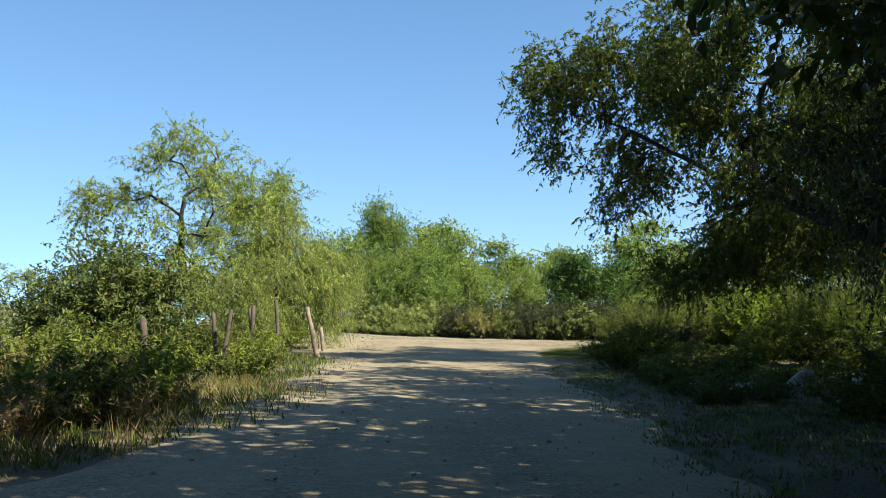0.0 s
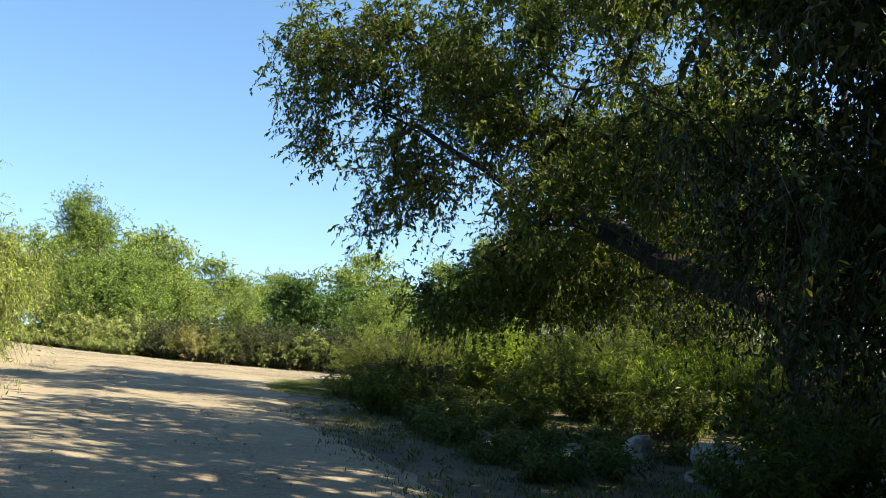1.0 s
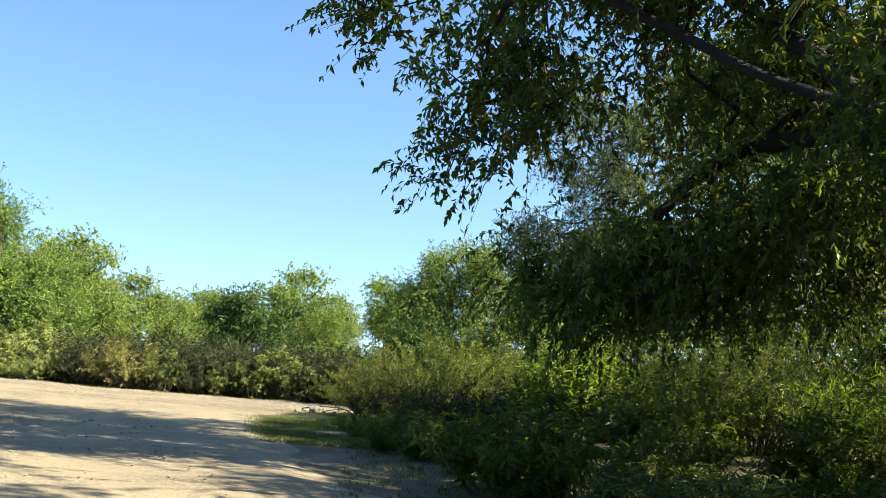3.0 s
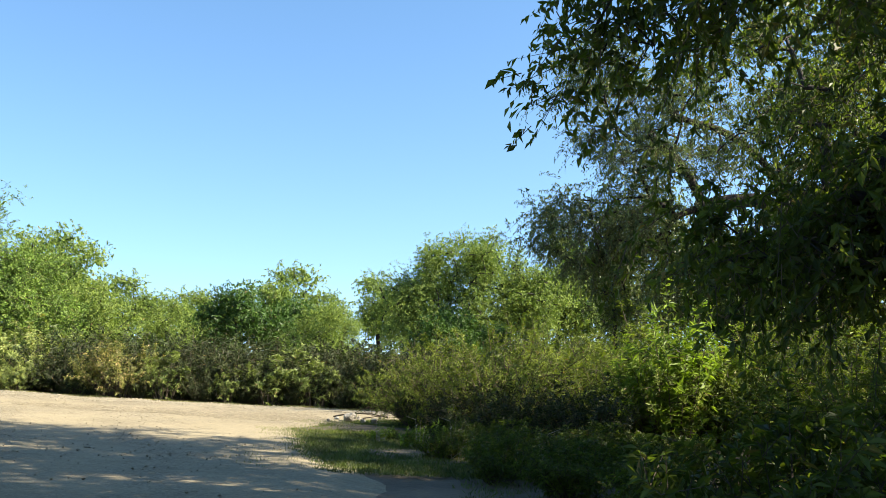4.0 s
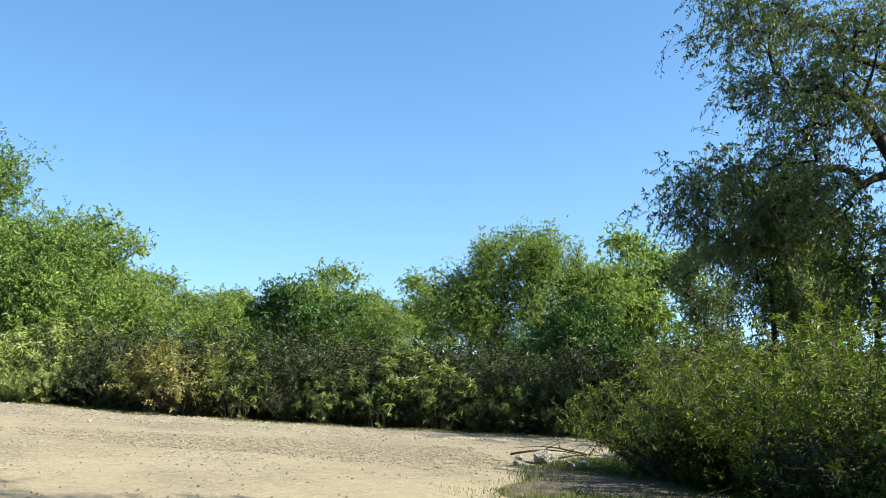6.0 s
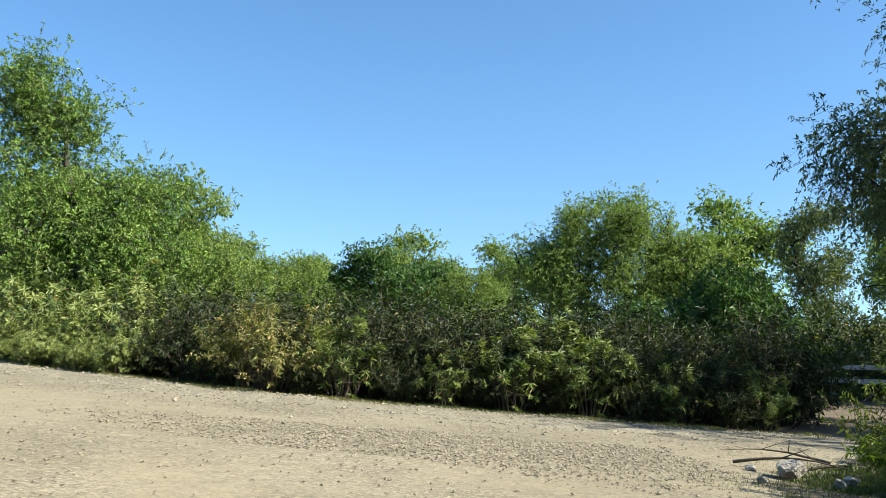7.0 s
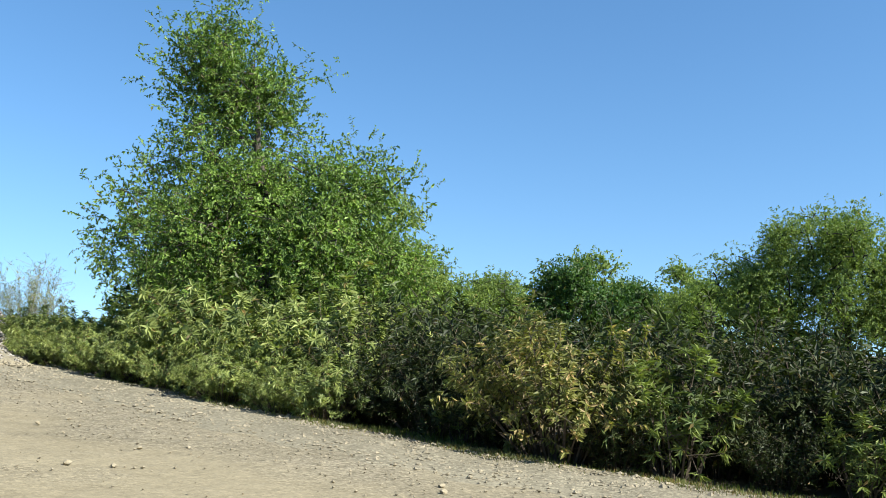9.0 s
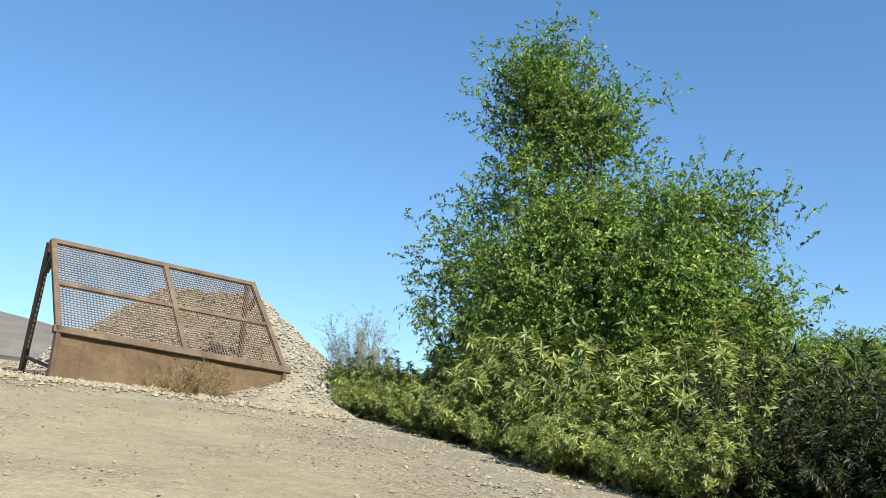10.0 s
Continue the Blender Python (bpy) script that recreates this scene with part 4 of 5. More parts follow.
mesq = tree("airy feathery-leaved tree behind the fence", -21.5, 28.8,
     [(0, 0, 8.4, 2.0, 2.2, 1.9, 26), (-2.8, 0, 6.2, 2.2, 2.2, 1.4, 18), (1.6, 0.4, 6.2, 2.4, 2.2, 1.8, 28), (0.8, 0, 3.4, 3.4, 2.6, 1.9, 44)],
     0.19, [(0, 0, 0), (0.3, 0, 1.8), (-0.2, 0, 4.2), (0.1, 0, 6.8)], FEATH, LEAF_MESQ, 81, group="feathery trees by the fence")
again(mesq, -20.2, 33.2, 120, 0.9)
again(mesq, -36.0, 32.0, 220, 0.5)
weeping = tree("light green weeping tree behind the fence posts", -17.4, 29.6,
     [(0, 0, 4.4, 2.2, 2.0, 1.6, 50), (0.5, 0, 2.4, 2.6, 2.2, 1.6, 50)], 0.11, [(0, 0, 0), (0.1, 0, 1.4), (0, 0, 3.6)],
     dict(FEATH, droop=1.2, leaf=0.16), LEAF_MESQ, 83, group="feathery trees by the fence")
again(weeping, -14.6, 22.6, 90, 0.62)
again(weeping, -18.5, 36.0, 200, 0.95)
tree("large dark rounded bush behind the fence", -15.0, 15.8,
     [(0, 0, 1.9, 2.2, 2.0, 1.5, 90), (1.2, -0.4, 1.3, 1.6, 1.5, 1.1, 36), (-1.4, 0, 1.4, 1.4, 1.4, 1.1, 30)], 0.09, [(0, 0, 0), (0.1, 0, 0.6), (0, 0, 1.2)],
     dict(FRESH, leaf=0.12, bits=()), LEAF_SHRUB, 82, category="bush", name="bush")
weedy = shrub("loose leafy roadside bush", -7.2, 7.0, 1.9, 1.25, 44, 90, 0.11, 0.36, LEAF_YELLOW, 84, group="roadside bushes")
for i, (hx, hy, hs) in enumerate(((-8.6, 8.6, 1.0), (-10.0, 11.0, 1.0), (-9.4, 13.6, 0.9), (-11.6, 13.6, 1.15), (-11.2, 16.4, 1.0), (-12.6, 18.4, 1.1), (-13.6, 20.8, 1.0), (-6.8, 4.6, 0.8), (-8.8, 5.6, 1.1), (-11.0, 8.6, 1.3), (-13.4, 12.4, 1.3), (-16.0, 19.0, 1.3), (-17.0, 24.0, 1.3), (-15.2, 25.6, 1.2), (-6.4, 1.6, 0.8))):
    again((weedy, low)[i % 4 == 3], hx, hy, 53 * i, hs)

dryweed = shrub("brown dried-out weed at the roadside", -6.6, 3.6, 1.3, 1.0, 30, 60, 0.075, 0.28, GRASS_DRY, 85, group="dry weeds by the road", category="weed", stem_mat=STRAW, side=7, arch=0.3)
for i, (hx, hy, hs) in enumerate(((-7.4, 5.6, 1.1), (-6.1, 5.0, 0.8), (-8.2, 7.6, 1.1), (-7.0, 7.2, 0.8), (-6.0, 2.2, 0.9), (-7.6, 3.0, 1.2), (-9.3, 9.4, 1.0), (-6.6, 0.8, 1.0), (-8.9, 4.8, 1.2), (-10.4, 7.2, 1.2))):
    again(dryweed, hx, hy, 77 * i, hs)


# ---- the gravel screen and its heaps ----
def beam(name, p0, p1, w, h, material, parent, up=(0, 0, 1), label=""):
    """A square-section steel bar between two points, edges slightly rounded."""
    p0, p1 = Vector(p0), Vector(p1)
    d = (p1 - p0).normalized()
    s = d.cross(Vector(up)).normalized()
    u = s.cross(d)
    bm = bmesh.new()
    vs = [bm.verts.new(p + s * a * w / 2 + u * b * h / 2) for p in (p0, p1) for a, b in ((-1, -1), (1, -1), (1, 1), (-1, 1))]
    for f in ((0, 1, 2, 3), (7, 6, 5, 4), (0, 4, 5, 1), (1, 5, 6, 2), (2, 6, 7, 3), (3, 7, 4, 0)):
        bm.faces.new([vs[i] for i in f])
    bmesh.ops.recalc_face_normals(bm, faces=bm.faces)
    bmesh.ops.bevel(bm, geom=list(bm.edges), offset=min(w, h) * 0.1, segments=1, affect="EDGES")
    return part(name, bm, material, parent, label)


def gravel_screen():
    """Tilted screen of woven wire in a rusty frame, a steel plate under it and legs behind."""
    bl, br = Vector((-29.31, 47.90, 1.93)), Vector((-27.80, 52.68, 1.45))
    tl, tr = Vector((-29.97, 48.00, 3.69)), Vector((-28.86, 52.50, 3.39))
    root = tagged(new("gravel_screen"), "large rusty steel gravel screen leaning beside a gravel heap", "gravel screen")
    n = (br - bl).cross(tl - bl).normalized()

    def on(u, v):
        return (bl * (1 - u) + br * u) * (1 - v) + (tl * (1 - u) + tr * u) * v

    beam("top_rail", on(-0.01, 1), on(1.01, 1), 0.10, 0.10, RUST, root, n)
    beam("bottom_rail", on(-0.02, 0), on(1.03, 0), 0.15, 0.10, RUST, root, n)
    beam("middle_rail", on(0, 0.52), on(1, 0.52), 0.09, 0.07, RUST, root, n)
    for u in (0.0, 0.52, 1.0):
        beam("upright", on(u, -0.02), on(u, 1.02), 0.12, 0.10, RUST, root, n)
    wires = []
    us, vs = np.linspace(0.012, 0.988, 72), np.linspace(0.02, 0.98, 36)
    pa, pb = np.array([on(u, 0.02) for u in us]), np.array([on(u, 0.98) for u in us])
    wires.append(tubes(pa, pb, np.full(72, 0.014), np.full(72, 0.014), 4))
    pa, pb = np.array([on(0.01, v) - n * 0.012 for v in vs]), np.array([on(0.99, v) - n * 0.012 for v in vs])
    wires.append(tubes(pa, pb, np.full(36, 0.011), np.full(36, 0.011), 4))
    wv, wf = joined(wires)
    piece("wire_mesh", quick_mesh("wire_mesh", wv, [wf]), RUST, root, "rusty woven wire mesh")
    down = Vector((-0.06, -0.04, -1.0)) * 1.05
    bm = bmesh.new()
    quad = [bl - n * 0.03, br - n * 0.03, br + down - n * 0.03, bl + down - n * 0.03]
    k = 12
    rows_ = []
    for j in range(5):
        rows_.append([bm.verts.new(quad[0].lerp(quad[1], i / k).lerp(quad[3].lerp(quad[2], i / k), j / 4) + n * (0.02 * math.sin(i * 1.7 + j) * (j > 0))) for i in range(k + 1)])
    for j in range(4):
        for i in range(k):
            bm.faces.new((rows_[j][i], rows_[j][i + 1], rows_[j + 1][i + 1], rows_[j + 1][i]))
    ret = bmesh.ops.solidify(bm, geom=list(bm.faces), thickness=0.012)
    part("plate", bm, PLATE, root, "dusty brown steel plate")
    back = Vector((-2.2, 0.75, 0))
    for u in (0.0, 1.0):
        a, b = on(u, 1.0), on(u, 0.0)
        foot = b + back + Vector((0, 0, 0))
        foot.z = float(gz(foot.x, foot.y)) - 0.1
        beam("rear_leg", a + Vector((-0.28, 0.12, 0.0)), foot, 0.13, 0.10, RUST, root, (0, 1, 0))
        beam("side_bar", b + Vector((0, 0, -0.75)), foot + Vector((0, 0, 0.45)), 0.06, 0.06, RUST, root)
        beam("gusset", on(u, 0.86), a.lerp(foot, 0.22), 0.10, 0.06, RUST, root)
        beam("front_leg", b, b + Vector((-0.04, -0.04, -1.15)), 0.10, 0.10, RUST, root, (0, 1, 0))
    return root


gravel_screen()


def heap(name, label, cx, cy, rx, ry, height, seed, material, n_stones, size, turn=0.0, sharp=1.25, cap=0.93):
    """A tipped heap: an uneven cone of loose stones."""
    rng = np.random.default_rng(seed)
    rr, aa = np.linspace(0, 1.15, 26), np.linspace(0, 2 * np.pi, 61)[:-1]
    R, A = np.meshgrid(rr, aa, indexing="ij")
    c, s = math.cos(turn), math.sin(turn)

    def place(R, A):
        lx, ly = R * np.cos(A) * rx, R * np.sin(A) * ry
        x, y = cx + lx * c - ly * s, cy + lx * s + ly * c
        wob = 1 + 0.10 * np.sin(3 * A + seed) + 0.07 * np.sin(5 * A + 1.3 * seed)
        h = height * np.maximum(0, 1 - (R / wob)) ** (1 / sharp) * (1 - 0.0 * R)
        h = np.minimum(h, height * cap + 0.03 * np.sin(7 * A))
        return np.stack([x, y, gz(x, y) - 0.06 + h + wavy(x, y, 0.8, 0.05, seed)], -1)

    v = place(R, A).reshape(-1, 3)
    i, j = np.meshgrid(np.arange(25), np.arange(60), indexing="ij")
    f = np.stack([i * 60 + j, (i + 1) * 60 + j, (i + 1) * 60 + (j + 1) % 60, i * 60 + (j + 1) % 60], -1).reshape(-1, 4)
    root = tagged(new(name), label, "heap")
    piece("core", quick_mesh("core", v, [f], True), material, root)
    if n_stones:
        p = place(np.sqrt(rng.uniform(0, 1.1, n_stones)), rng.uniform(0, 6.283, n_stones))
        sv, sf = stones(rng, p[:, 0], p[:, 1], p[:, 2], size * rng.uniform(0.4, 1.4, n_stones) ** 1.5, 0.75)
        tagged(piece("loose_stone", quick_mesh("loose_stone", sv, [sf]), HEAP_STONE, root), kind="stuff")
    return root


heap("gravel_heap", "steep heap of pale grey gravel behind the screen", -33.2, 55.4, 5.6, 4.4, 3.8, 3, GRAVEL, 17000, 0.085, 0.0, 1.0, 0.70)
heap("gravel_spill", "low spill of stones burying the foot of the screen", -27.7, 52.6, 1.8, 1.6, 0.55, 5, GRAVEL, 900, 0.075)
heap("spoil_mound", "broad flat mound of grey spoil in the distance", -68.0, 66.0, 16.0, 13.0, 3.0, 7, SPOIL, 0, 0.2)

dry = shrub("dry straw-coloured twiggy bush in front of the screen", -28.0, 50.2, 2.2, 1.0, 40, 90, 0.055, 0.3, GRASS_DRY, 91, category="dry bush", stem_mat=STRAW, arch=0.5, side=9)
wispy = shrub("wispy grey-green broom-like shrub by the heap", -34.7, 64.2, 2.4, 3.6, 40, 170, 0.15, 0.13, LEAF_WISP, 92, stem_mat=PALE_STEM, arch=0.12, side=16, hang=-0.3)
shrub("small mixed green bush at the foot of the heap", -25.6, 55.2, 1.6, 1.0, 40, 90, 0.14, 0.26, LEAF_PALE, 93, group=HG)


# ---- fence posts ----
def fence_post(x, y, height, lean_x, lean_y, r, seed, label, material):
    rng = np.random.default_rng(seed)
    zs = np.linspace(-0.25, height, 8)
    p = np.stack([x + lean_x * zs + rng.normal(0, 0.012, 8), y + lean_y * zs + rng.normal(0, 0.012, 8), gz(x, y) + zs], -1)
    rad = r * np.linspace(1.1, 0.85, 8) * rng.uniform(0.9, 1.1, 8)
    p, rad = np.concatenate([p, p[-1:] + [[0.004, 0, 0.03]]]), np.append(rad, rad[-1] * 0.4)
    v, f = loft(p, rad, 7)
    me = quick_mesh("fence_post", v, [f], True)
    return tagged(piece("fence_post", me, material), label, "fence post", "posts of the old fence")


for k, (px_, py_, ph, lx, ly, pr) in enumerate(((-12.9, 21.5, 1.95, 0.02, 0.0, 0.065), (-12.6, 23.8, 1.75, -0.20, 0.05, 0.10), (-14.2, 27.6, 0.95, -0.12, 0.0, 0.085), (-15.2, 29.2, 1.1, 0.02, 0.0, 0.07), (-11.2, 17.0, 1.7, 0.06, 0.0, 0.07), (-9.8, 13.2, 1.55, 0.22, 0.0, 0.06), (-10.0, 13.4, 1.5, -0.04, 0.0, 0.06), (-12.0, 18.6, 1.6, -0.1, 0.0, 0.08), (-8.8, 9.0, 1.4, 0.05, 0.0, 0.07))):
    fence_post(px_, py_, ph, lx, ly, pr, 200 + k, "weathered grey wooden fence post, leaning" if abs(lx) > 0.05 else "weathered grey wooden fence post, upright", POST if k in (1, 2, 3) else POST_DARK)


fence_post(1.34, 56.3, 2.2, 0.03, 0.0, 0.07, 231, "weathered grey wooden fence post, upright", POST)


# ---- pale rail fence beyond the side road ----
def rail_fence(x, y, length, turn):
    root = tagged(new("rail_fence"), "low pale weathered two-rail fence beyond the side road", "fence")
    root.matrix_world = pose(x, y, float(gz(x, y)) - 0.04, 0, 0, turn)

    def bar(name, cx, cz, sx, sy, sz, tilt=0.0):
        bm = bmesh.new()
        bmesh.ops.create_cube(bm, size=1.0, matrix=pose(cx, 0, cz, 0, tilt) @ Matrix.Diagonal((sx, sy, sz, 1)))
        bmesh.ops.bevel(bm, geom=bm.edges[:], offset=0.008, segments=1, affect="EDGES")
        part(name, bm, PALE_BOARD, root)

    for k, tilt in ((0.72, 0.6), (1.24, -0.5)):
        bar("rail", length / 2, k, length, 0.045, 0.17, tilt)
    for k in range(3):
        post = bmesh.new()
        bmesh.ops.create_cube(post, size=1.0, matrix=pose(0.1 + k * (length - 0.2) / 2, 0.085, 0.62) @ Matrix.Diagonal((0.11, 0.11, 1.5, 1)))
        bmesh.ops.bevel(post, geom=post.edges[:], offset=0.012, segments=1, affect="EDGES")
        part("post", post, POST, root)


rail_fence(4.45, 61.5, 4.6, -23.0)


# ---- rocks ----
def rock(name, x, y, size, seed, material, label, group, flat=0.7):
    """A rounded uneven rock, part sunk in the ground."""
    rng = np.random.default_rng(seed)
    bm = bmesh.new()
    bmesh.ops.create_icosphere(bm, subdivisions=3 if size > 0.15 else 2, radius=0.5)
    cuts = unit(rng.normal(0, 1, (16, 3)))
    depth = rng.uniform(0.27, 0.45, 16)
    st = Vector((rng.uniform(0.8, 1.3), rng.uniform(0.7, 1.0), flat))
    for v in bm.verts:
        for c, d in zip(cuts, depth):
            c = Vector(c)
            over = v.co.dot(c) - d
            if over > 0:
                v.co -= c * over * 0.97
        v.co += v.co.normalized() * noise.noise(v.co * 6 + Vector((seed, 0, 0))) * 0.07
        v.co = Vector((v.co.x * st.x, v.co.y * st.y, v.co.z * st.z)) * size
    ob = part(name, bm, material)
    for p in ob.data.polygons:
        p.use_smooth = False
    ob.matrix_world = pose(x, y, float(gz(x, y)) + size * flat * 0.24, 0, 0, float(rng.uniform(0, 360)))
    return tagged(ob, label, "rock", group)


BG = "pale boulders under the trees"
for k, (bx, by, bs) in enumerate(((3.0, 13.8, 1.0), (4.4, 14.1, 1.05), (1.9, 13.2, 0.5), (2.2, 14.6, 0.55), (3.7, 12.7, 0.4), (5.4, 13.6, 0.6))):
    rock("boulder", bx, by, bs, 300 + k, BOULDER, "pale weathered boulder dumped under the trees", BG)
for k, (bx, by, bs) in enumerate(((-4.95, 39.2, 0.42), (-4.6, 38.6, 0.2), (-5.3, 39.6, 0.17), (-5.5, 38.6, 0.15), (-4.3, 39.0, 0.22), (-4.7, 40.0, 0.16))):
    rock("rock", bx, by, bs, 320 + k, BOULDER, "grey rock at the corner of the grass verge", "rocks at the verge corner")
rng = np.random.default_rng(5)
for k in range(120):
    t_ = rng.uniform(0, 1)
    bx = -6 - 20 * t_ + rng.normal(0, 0.5)
    by = 45.2 + 6.2 * max(0, (t_ - 0.3)) - 0.6 - abs(rng.normal(0, 1.6)) * (1 + (k % 5 == 0))
    rock("stone", bx, by, 0.04 + 0.07 * rng.uniform(0, 1) ** 2, 400 + k, STONE, "loose stone lying on the road edge", "loose stones on the road edge", 0.6)

# ---- dead wood and stalks at the verge ----
def dead_branch(x, y, length, turn, seed):
    """A bent bare branch lying on the ground, with a few side twigs."""
    rng = np.random.default_rng(seed)
    t = np.linspace(0, 1, 9)
    side = np.cumsum(rng.normal(0, 0.05, 9)) * length * 0.5
    c, s_ = math.cos(turn), math.sin(turn)
    px, py = x + length * t * c - side * s_, y + length * t * s_ + side * c
    p = np.stack([px, py, gz(px, py) + 0.05 + 0.10 * length * np.sin(t * 3.1) * rng.uniform(0.3, 1)], -1)
    r = 0.022 * (1.1 - t) * length / 1.5
    sets_ = [tubes(p[:-1], p[1:], r[:-1], r[1:], 6)]
    for k in (3, 5, 6):
        d = np.array([rng.normal(0, 1), rng.normal(0, 1), 0.5])
        tip = p[k] + d / np.linalg.norm(d) * length * rng.uniform(0.18, 0.32)
        sets_.append(tubes(p[k], tip, r[k] * 0.6, 0.003, 5))
    v, f = joined(sets_)
    return tagged(piece("dead_branch", quick_mesh("dead_branch", v, [f], True), TWIG), "bare dead branch lying at the edge of the grass", "branch", "dead branches at the verge")


for k, (bx, by, bl, bt) in enumerate(((-5.4, 40.0, 1.6, -0.5), (-4.6, 39.6, 1.2, 0.4), (-3.9, 40.6, 1.5, 2.6), (-3.4, 32.0, 1.0, 0.2), (-2.6, 30.2, 1.3, 1.2))):
    dead_branch(bx, by, bl, bt, 700 + k)
stalk = shrub("thin pale dry stalks standing in the grass", -3.7, 30.4, 0.6, 0.75, 7, 10, 0.05, 0.3, GRASS_DRY, 710, group="dry stalks in the grass", category="dry stalks", stem_mat=PALE_STEM, arch=0.05, side=2)
for i, (hx, hy, hs) in enumerate(((-3.2, 29.4, 1.1), (-2.7, 31.2, 0.9), (-4.3, 32.6, 0.8), (-1.9, 28.0, 1.0))):
    again(stalk, hx, hy, 50 * i, hs)
fresh_weed = shrub("low bright green weed in the grass", -3.4, 31.2, 1.1, 0.5, 20, 60, 0.13, 0.24, LEAF_LIME, 711, group="fresh weeds in the grass", category="weed", arch=0.4)
again(fresh_weed, -2.6, 32.2, 90, 0.8)
for i, (hx, hy, hs) in enumerate(((-2.6, 41.5, 1.1), (-1.9, 41.8, 1.4), (-2.0, 41.2, 1.2), (-1.2, 42.1, 1.4))):
    again(fresh_weed, hx, hy, 75 * i, hs)
again(fresh_weed, -4.2, 33.4, 200, 0.6)

# ---- loose gravel on the road ----
VERGE_LINE = [(-2, 45.6), (-5.6, 45.5), (-8, 45.7), (-11.5, 46.2), (-14, 46.9), (-17, 48.2), (-20, 50.1), (-22.5, 51.7), (-25.2, 53.0)]
VERGE = VERGE_LINE + [(-27.5, 51.0), (-31, 47.2), (-29.0, 45.6), (-24.5, 49.2), (-20.8, 47.8), (-17.6, 45.8), (-14.5, 44.5), (-11.5, 43.9), (-8, 43.5), (-5, 43.2)]
PATCH = [(-9.5, 38.2), (-12.5, 38.8), (-15.5, 40.5), (-13, 41.6), (-9, 41.0), (-6, 41.5), (-5.6, 39.0), (-7, 37.0)]


def verge_height(poly, lift):
    def h(x, y):
        e = np.where(inside(x, y, poly), 1, -1) * edge_distance(x, y, poly)
        return road_height(x, y) + np.clip(e * 0.03, -0.06, lift) + wavy(x, y, 1.1, 0.012, 4.0)
    return h


def near_poly(poly):
    return lambda x, y: inside(x, y, poly) | (edge_distance(x, y, poly) < 0.8)


sheet("gravel_verge", np.arange(-33, 1, 0.2), np.arange(41, 55, 0.2), verge_height(VERGE, 0.02), GRAVEL, near_poly(VERGE), "strip of grey gravel along the hedge", lanes)
rng = np.random.default_rng(6)
sets = []
for poly, box, count, size in ((VERGE, (-32, 0, 42, 54), 16000, 0.046), (PATCH, (-16, -5, 36, 43), 14000, 0.034), (ROAD, (-30, -3, 26, 52), 17000, 0.028), (ROAD, (-14, 3, 2, 30), 2500, 0.04), (VERGE, (-32, -8, 42, 54), 900, 0.075), (ROAD, (-45, -30, 47, 55), 3000, 0.07)):
    x, y = scatter(rng, count * 2, box, poly)
    keep = rng.uniform(0, 1, len(x)) < np.clip(0.05 + 1.1 * lanes(x, y) ** 1.3 + wavy(x, y, 0.7, 0.25), 0.04, 1)
    x, y = x[keep], y[keep]
    sets.append(stones(rng, x, y, road_height(x, y) + 0.012, size * rng.uniform(0.5, 1.6, len(x))))
along, off = rng.uniform(-3.6, 3.8, 2200), 0.75 + rng.normal(0, 0.45, 2200)
x, y = -28.5 + 0.61 * along + 0.79 * off, 49.8 + 0.79 * along - 0.61 * off
sets.append(stones(rng, x, y, road_height(x, y) + 0.03, 0.085 * rng.uniform(0.4, 1.6, len(x)), 0.8))
sv, sf = joined(sets)
tagged(piece("loose_gravel", quick_mesh("loose_gravel", sv, [sf]), STONE), "loose grey gravel scattered over the dirt road", "gravel", kind="stuff")

# ---- grass and weeds ----
def grass(name, label, boxes, height, width, material, seed, off_road=True, lean=0.5):
    rng = np.random.default_rng(seed)
    P = []
    for x0, x1, y0, y1, n in boxes:
        tx, ty = rng.uniform(x0, x1, n // 9), rng.uniform(y0, y1, n // 9)
        x, y = np.repeat(tx, 9) + rng.normal(0, 0.07, n // 9 * 9), np.repeat(ty, 9) + rng.normal(0, 0.07, n // 9 * 9)
        if off_road:
            e = edge_distance(x, y, ROAD)
            e = np.where(inside(x, y, ROAD), -e, e) + wavy(x, y, 1.9, 0.5, 2.2)
            k = rng.uniform(0, 1, len(x)) ** 1.3 < np.clip((e + 0.7) / 2.0, 0, 1)
            x, y = x[k], y[k]
        P.append(np.stack([x, y, gz(x, y) - 0.06], -1))
    v, f = blades(rng, np.concatenate(P), height, width, lean)
    return tagged(piece(name, quick_mesh(name, v, [f]), material), label, "grass", kind="stuff")


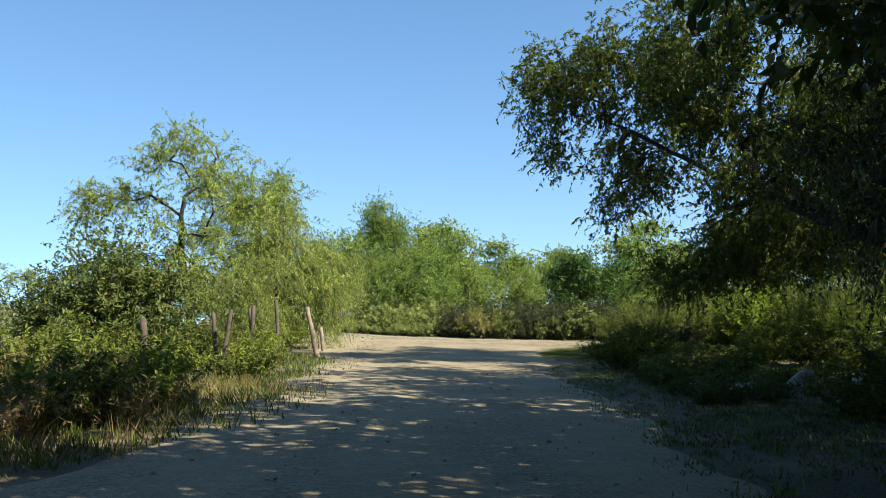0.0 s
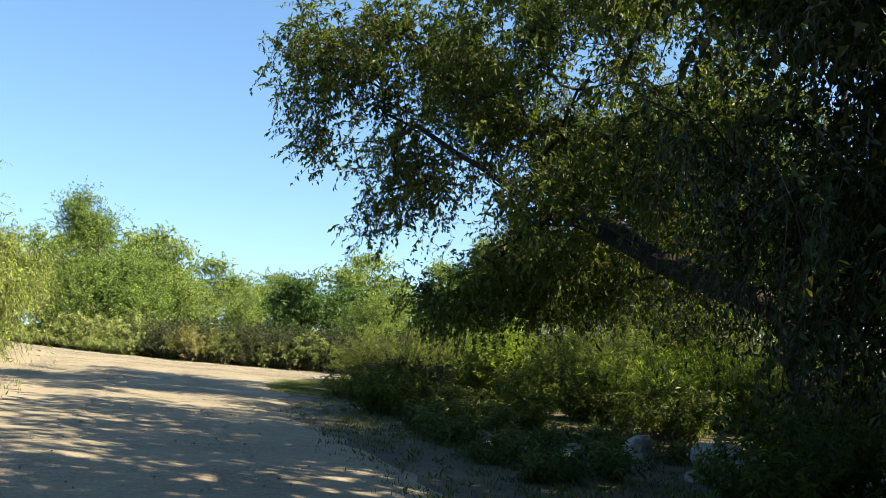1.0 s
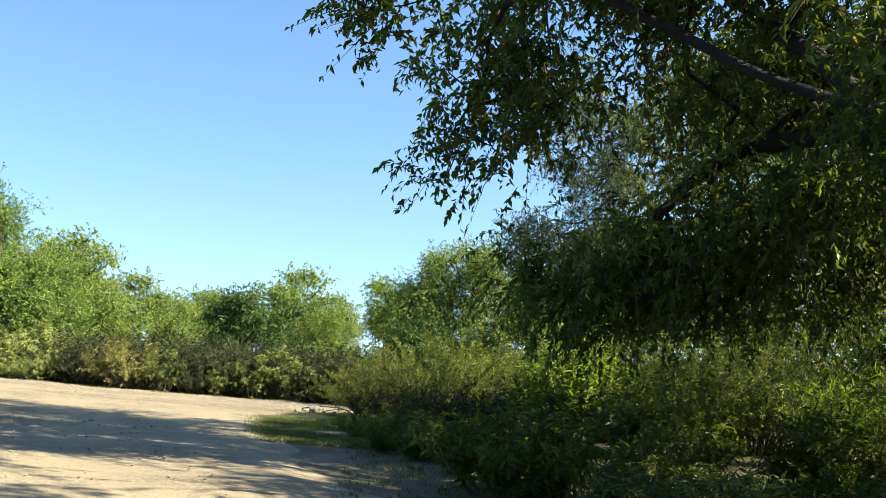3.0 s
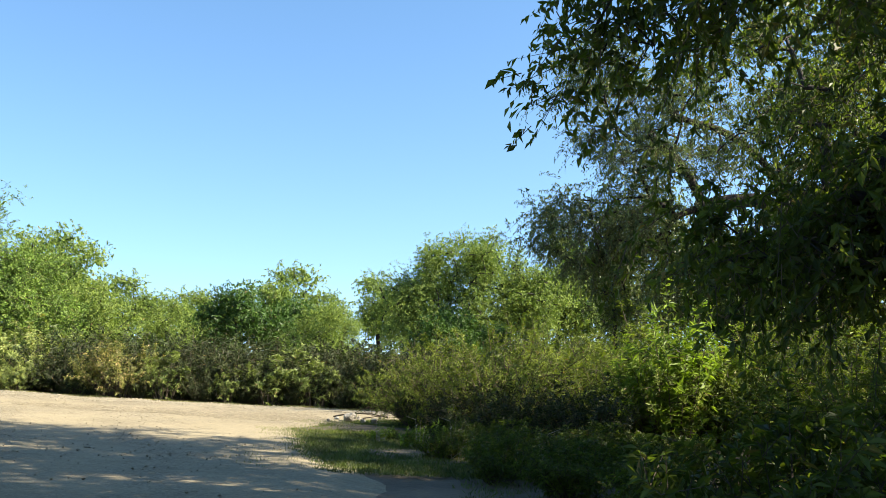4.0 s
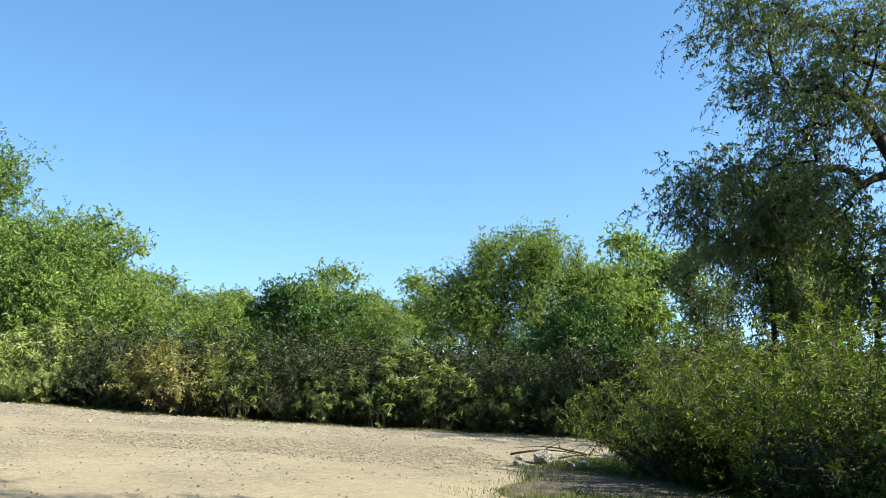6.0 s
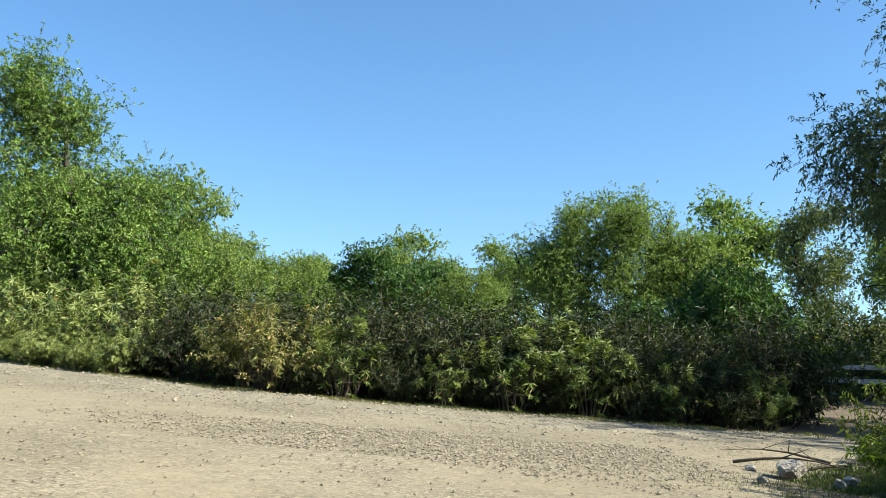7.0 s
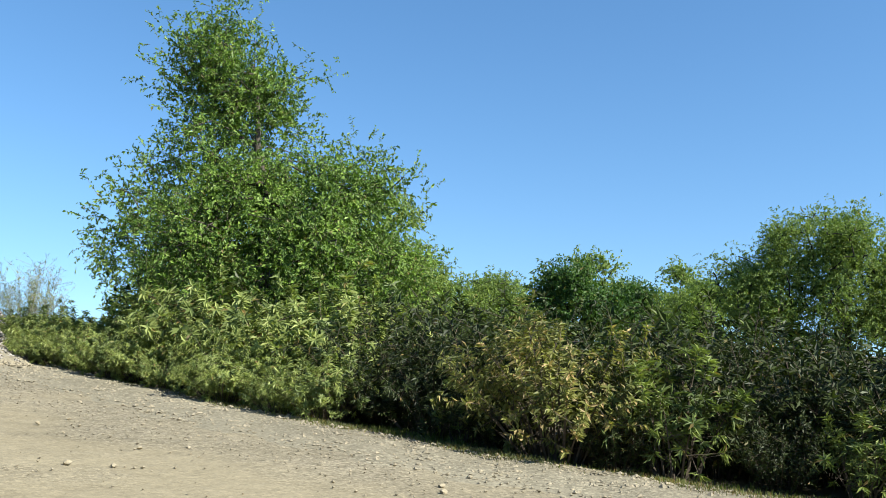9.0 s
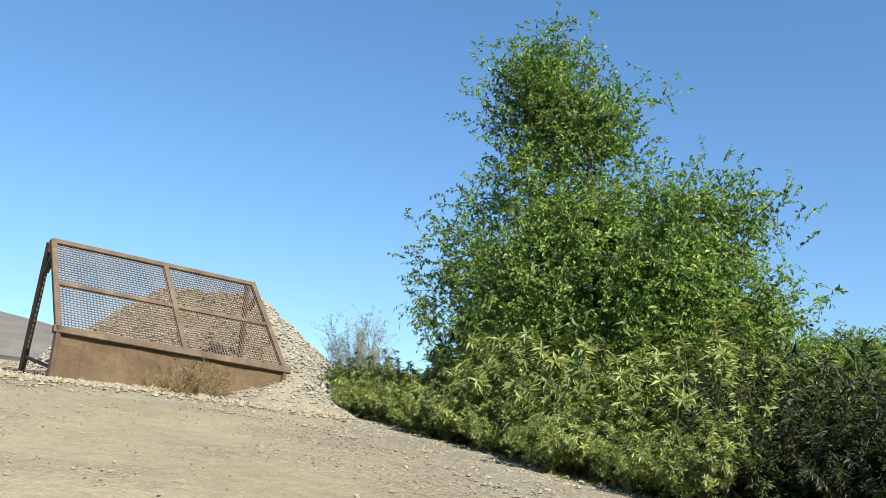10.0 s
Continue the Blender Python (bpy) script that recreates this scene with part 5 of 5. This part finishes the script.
grass("verge_grass", "short green grass on the verge", [(-7.0, -1.5, 27, 41, 130000), (-5, 1, 40.5, 42.5, 5000), (-14, -7, 10, 24, 18000), (-9.5, -4.5, 1, 12, 14000), (-3.5, 0.5, 16, 28, 9000)], 0.085, 0.012, GRASS_GREEN, 500, lean=2.0)
grass("roadside_grass", "green grass and weeds between the road and the fence", [(-14, -8, 9, 24, 9000), (-9.5, -4.5, 2, 11, 6000)], 0.2, 0.028, GRASS_GREEN, 504, lean=1.0)
grass("hedge_grass", "thin strip of short grass at the foot of the hedge", [(-14, -4, 45.3, 47.2, 6000), (-20, -13, 46.6, 50, 12000), (-25, -19, 50, 54, 10000)], 0.10, 0.016, GRASS_GREEN, 501, lean=0.9)
rng = np.random.default_rng(505)
P = []
for (x0, y0), (x1, y1) in zip(VERGE_LINE[:-1], VERGE_LINE[1:]):
    n = int(1500 * math.hypot(x1 - x0, y1 - y0))
    t_, o_ = rng.uniform(0, 1, n), rng.normal(0.1, 0.28, n)
    run = math.hypot(x1 - x0, y1 - y0)
    x, y = x0 + (x1 - x0) * t_ + (y1 - y0) / run * o_, y0 + (y1 - y0) * t_ - (x1 - x0) / run * o_
    k = rng.uniform(0, 1, n) < np.clip(0.25 + wavy(x, y, 2.3, 0.9, 1.1), 0.03, 0.7)
    P.append(np.stack([x[k], y[k], road_height(x[k], y[k]) - 0.01], -1))
gv, gf = blades(rng, np.concatenate(P), 0.085, 0.011, 1.1)
tagged(piece("fringe_grass", quick_mesh("fringe_grass", gv, [gf]), GRASS_PALE), "uneven fringe of pale grass between gravel and hedge", "grass", kind="stuff")
grass("dry_grass", "tall dry straw-coloured grass left of the road", [(-8.0, -4.5, -3, 6, 1300), (-9.5, -6, 5, 12, 1200), (-20, -12, 8, 22, 2500)], 0.36, 0.006, GRASS_DRY, 502, lean=1.2)
grass("undergrowth", "weeds and leaf litter on the shaded ground", [(-2, 9, 6, 36, 40000), (1, 9, -6, 12, 16000), (-9, -5, -8, 6, 3000)], 0.11, 0.02, LEAF_SHRUB, 503, lean=2.0)
for k, (px_, py_, m_) in enumerate(((2.6, 16.2, "blue"), (0.9, 15.4, "white"))):
    bag = rock("plastic_scrap", px_, py_, 0.22, 600 + k, BOULDER, "crumpled %s plastic scrap on the ground" % m_, "litter", 0.5)
    mm, nt, b = shader("plastic_" + m_)
    b.inputs["Base Color"].default_value = (0.03, 0.10, 0.45, 1) if m_ == "blue" else (0.7, 0.7, 0.7, 1)
    b.inputs["Roughness"].default_value = 0.35
    bag.data.materials[0] = mm
    bag["category"] = "litter"
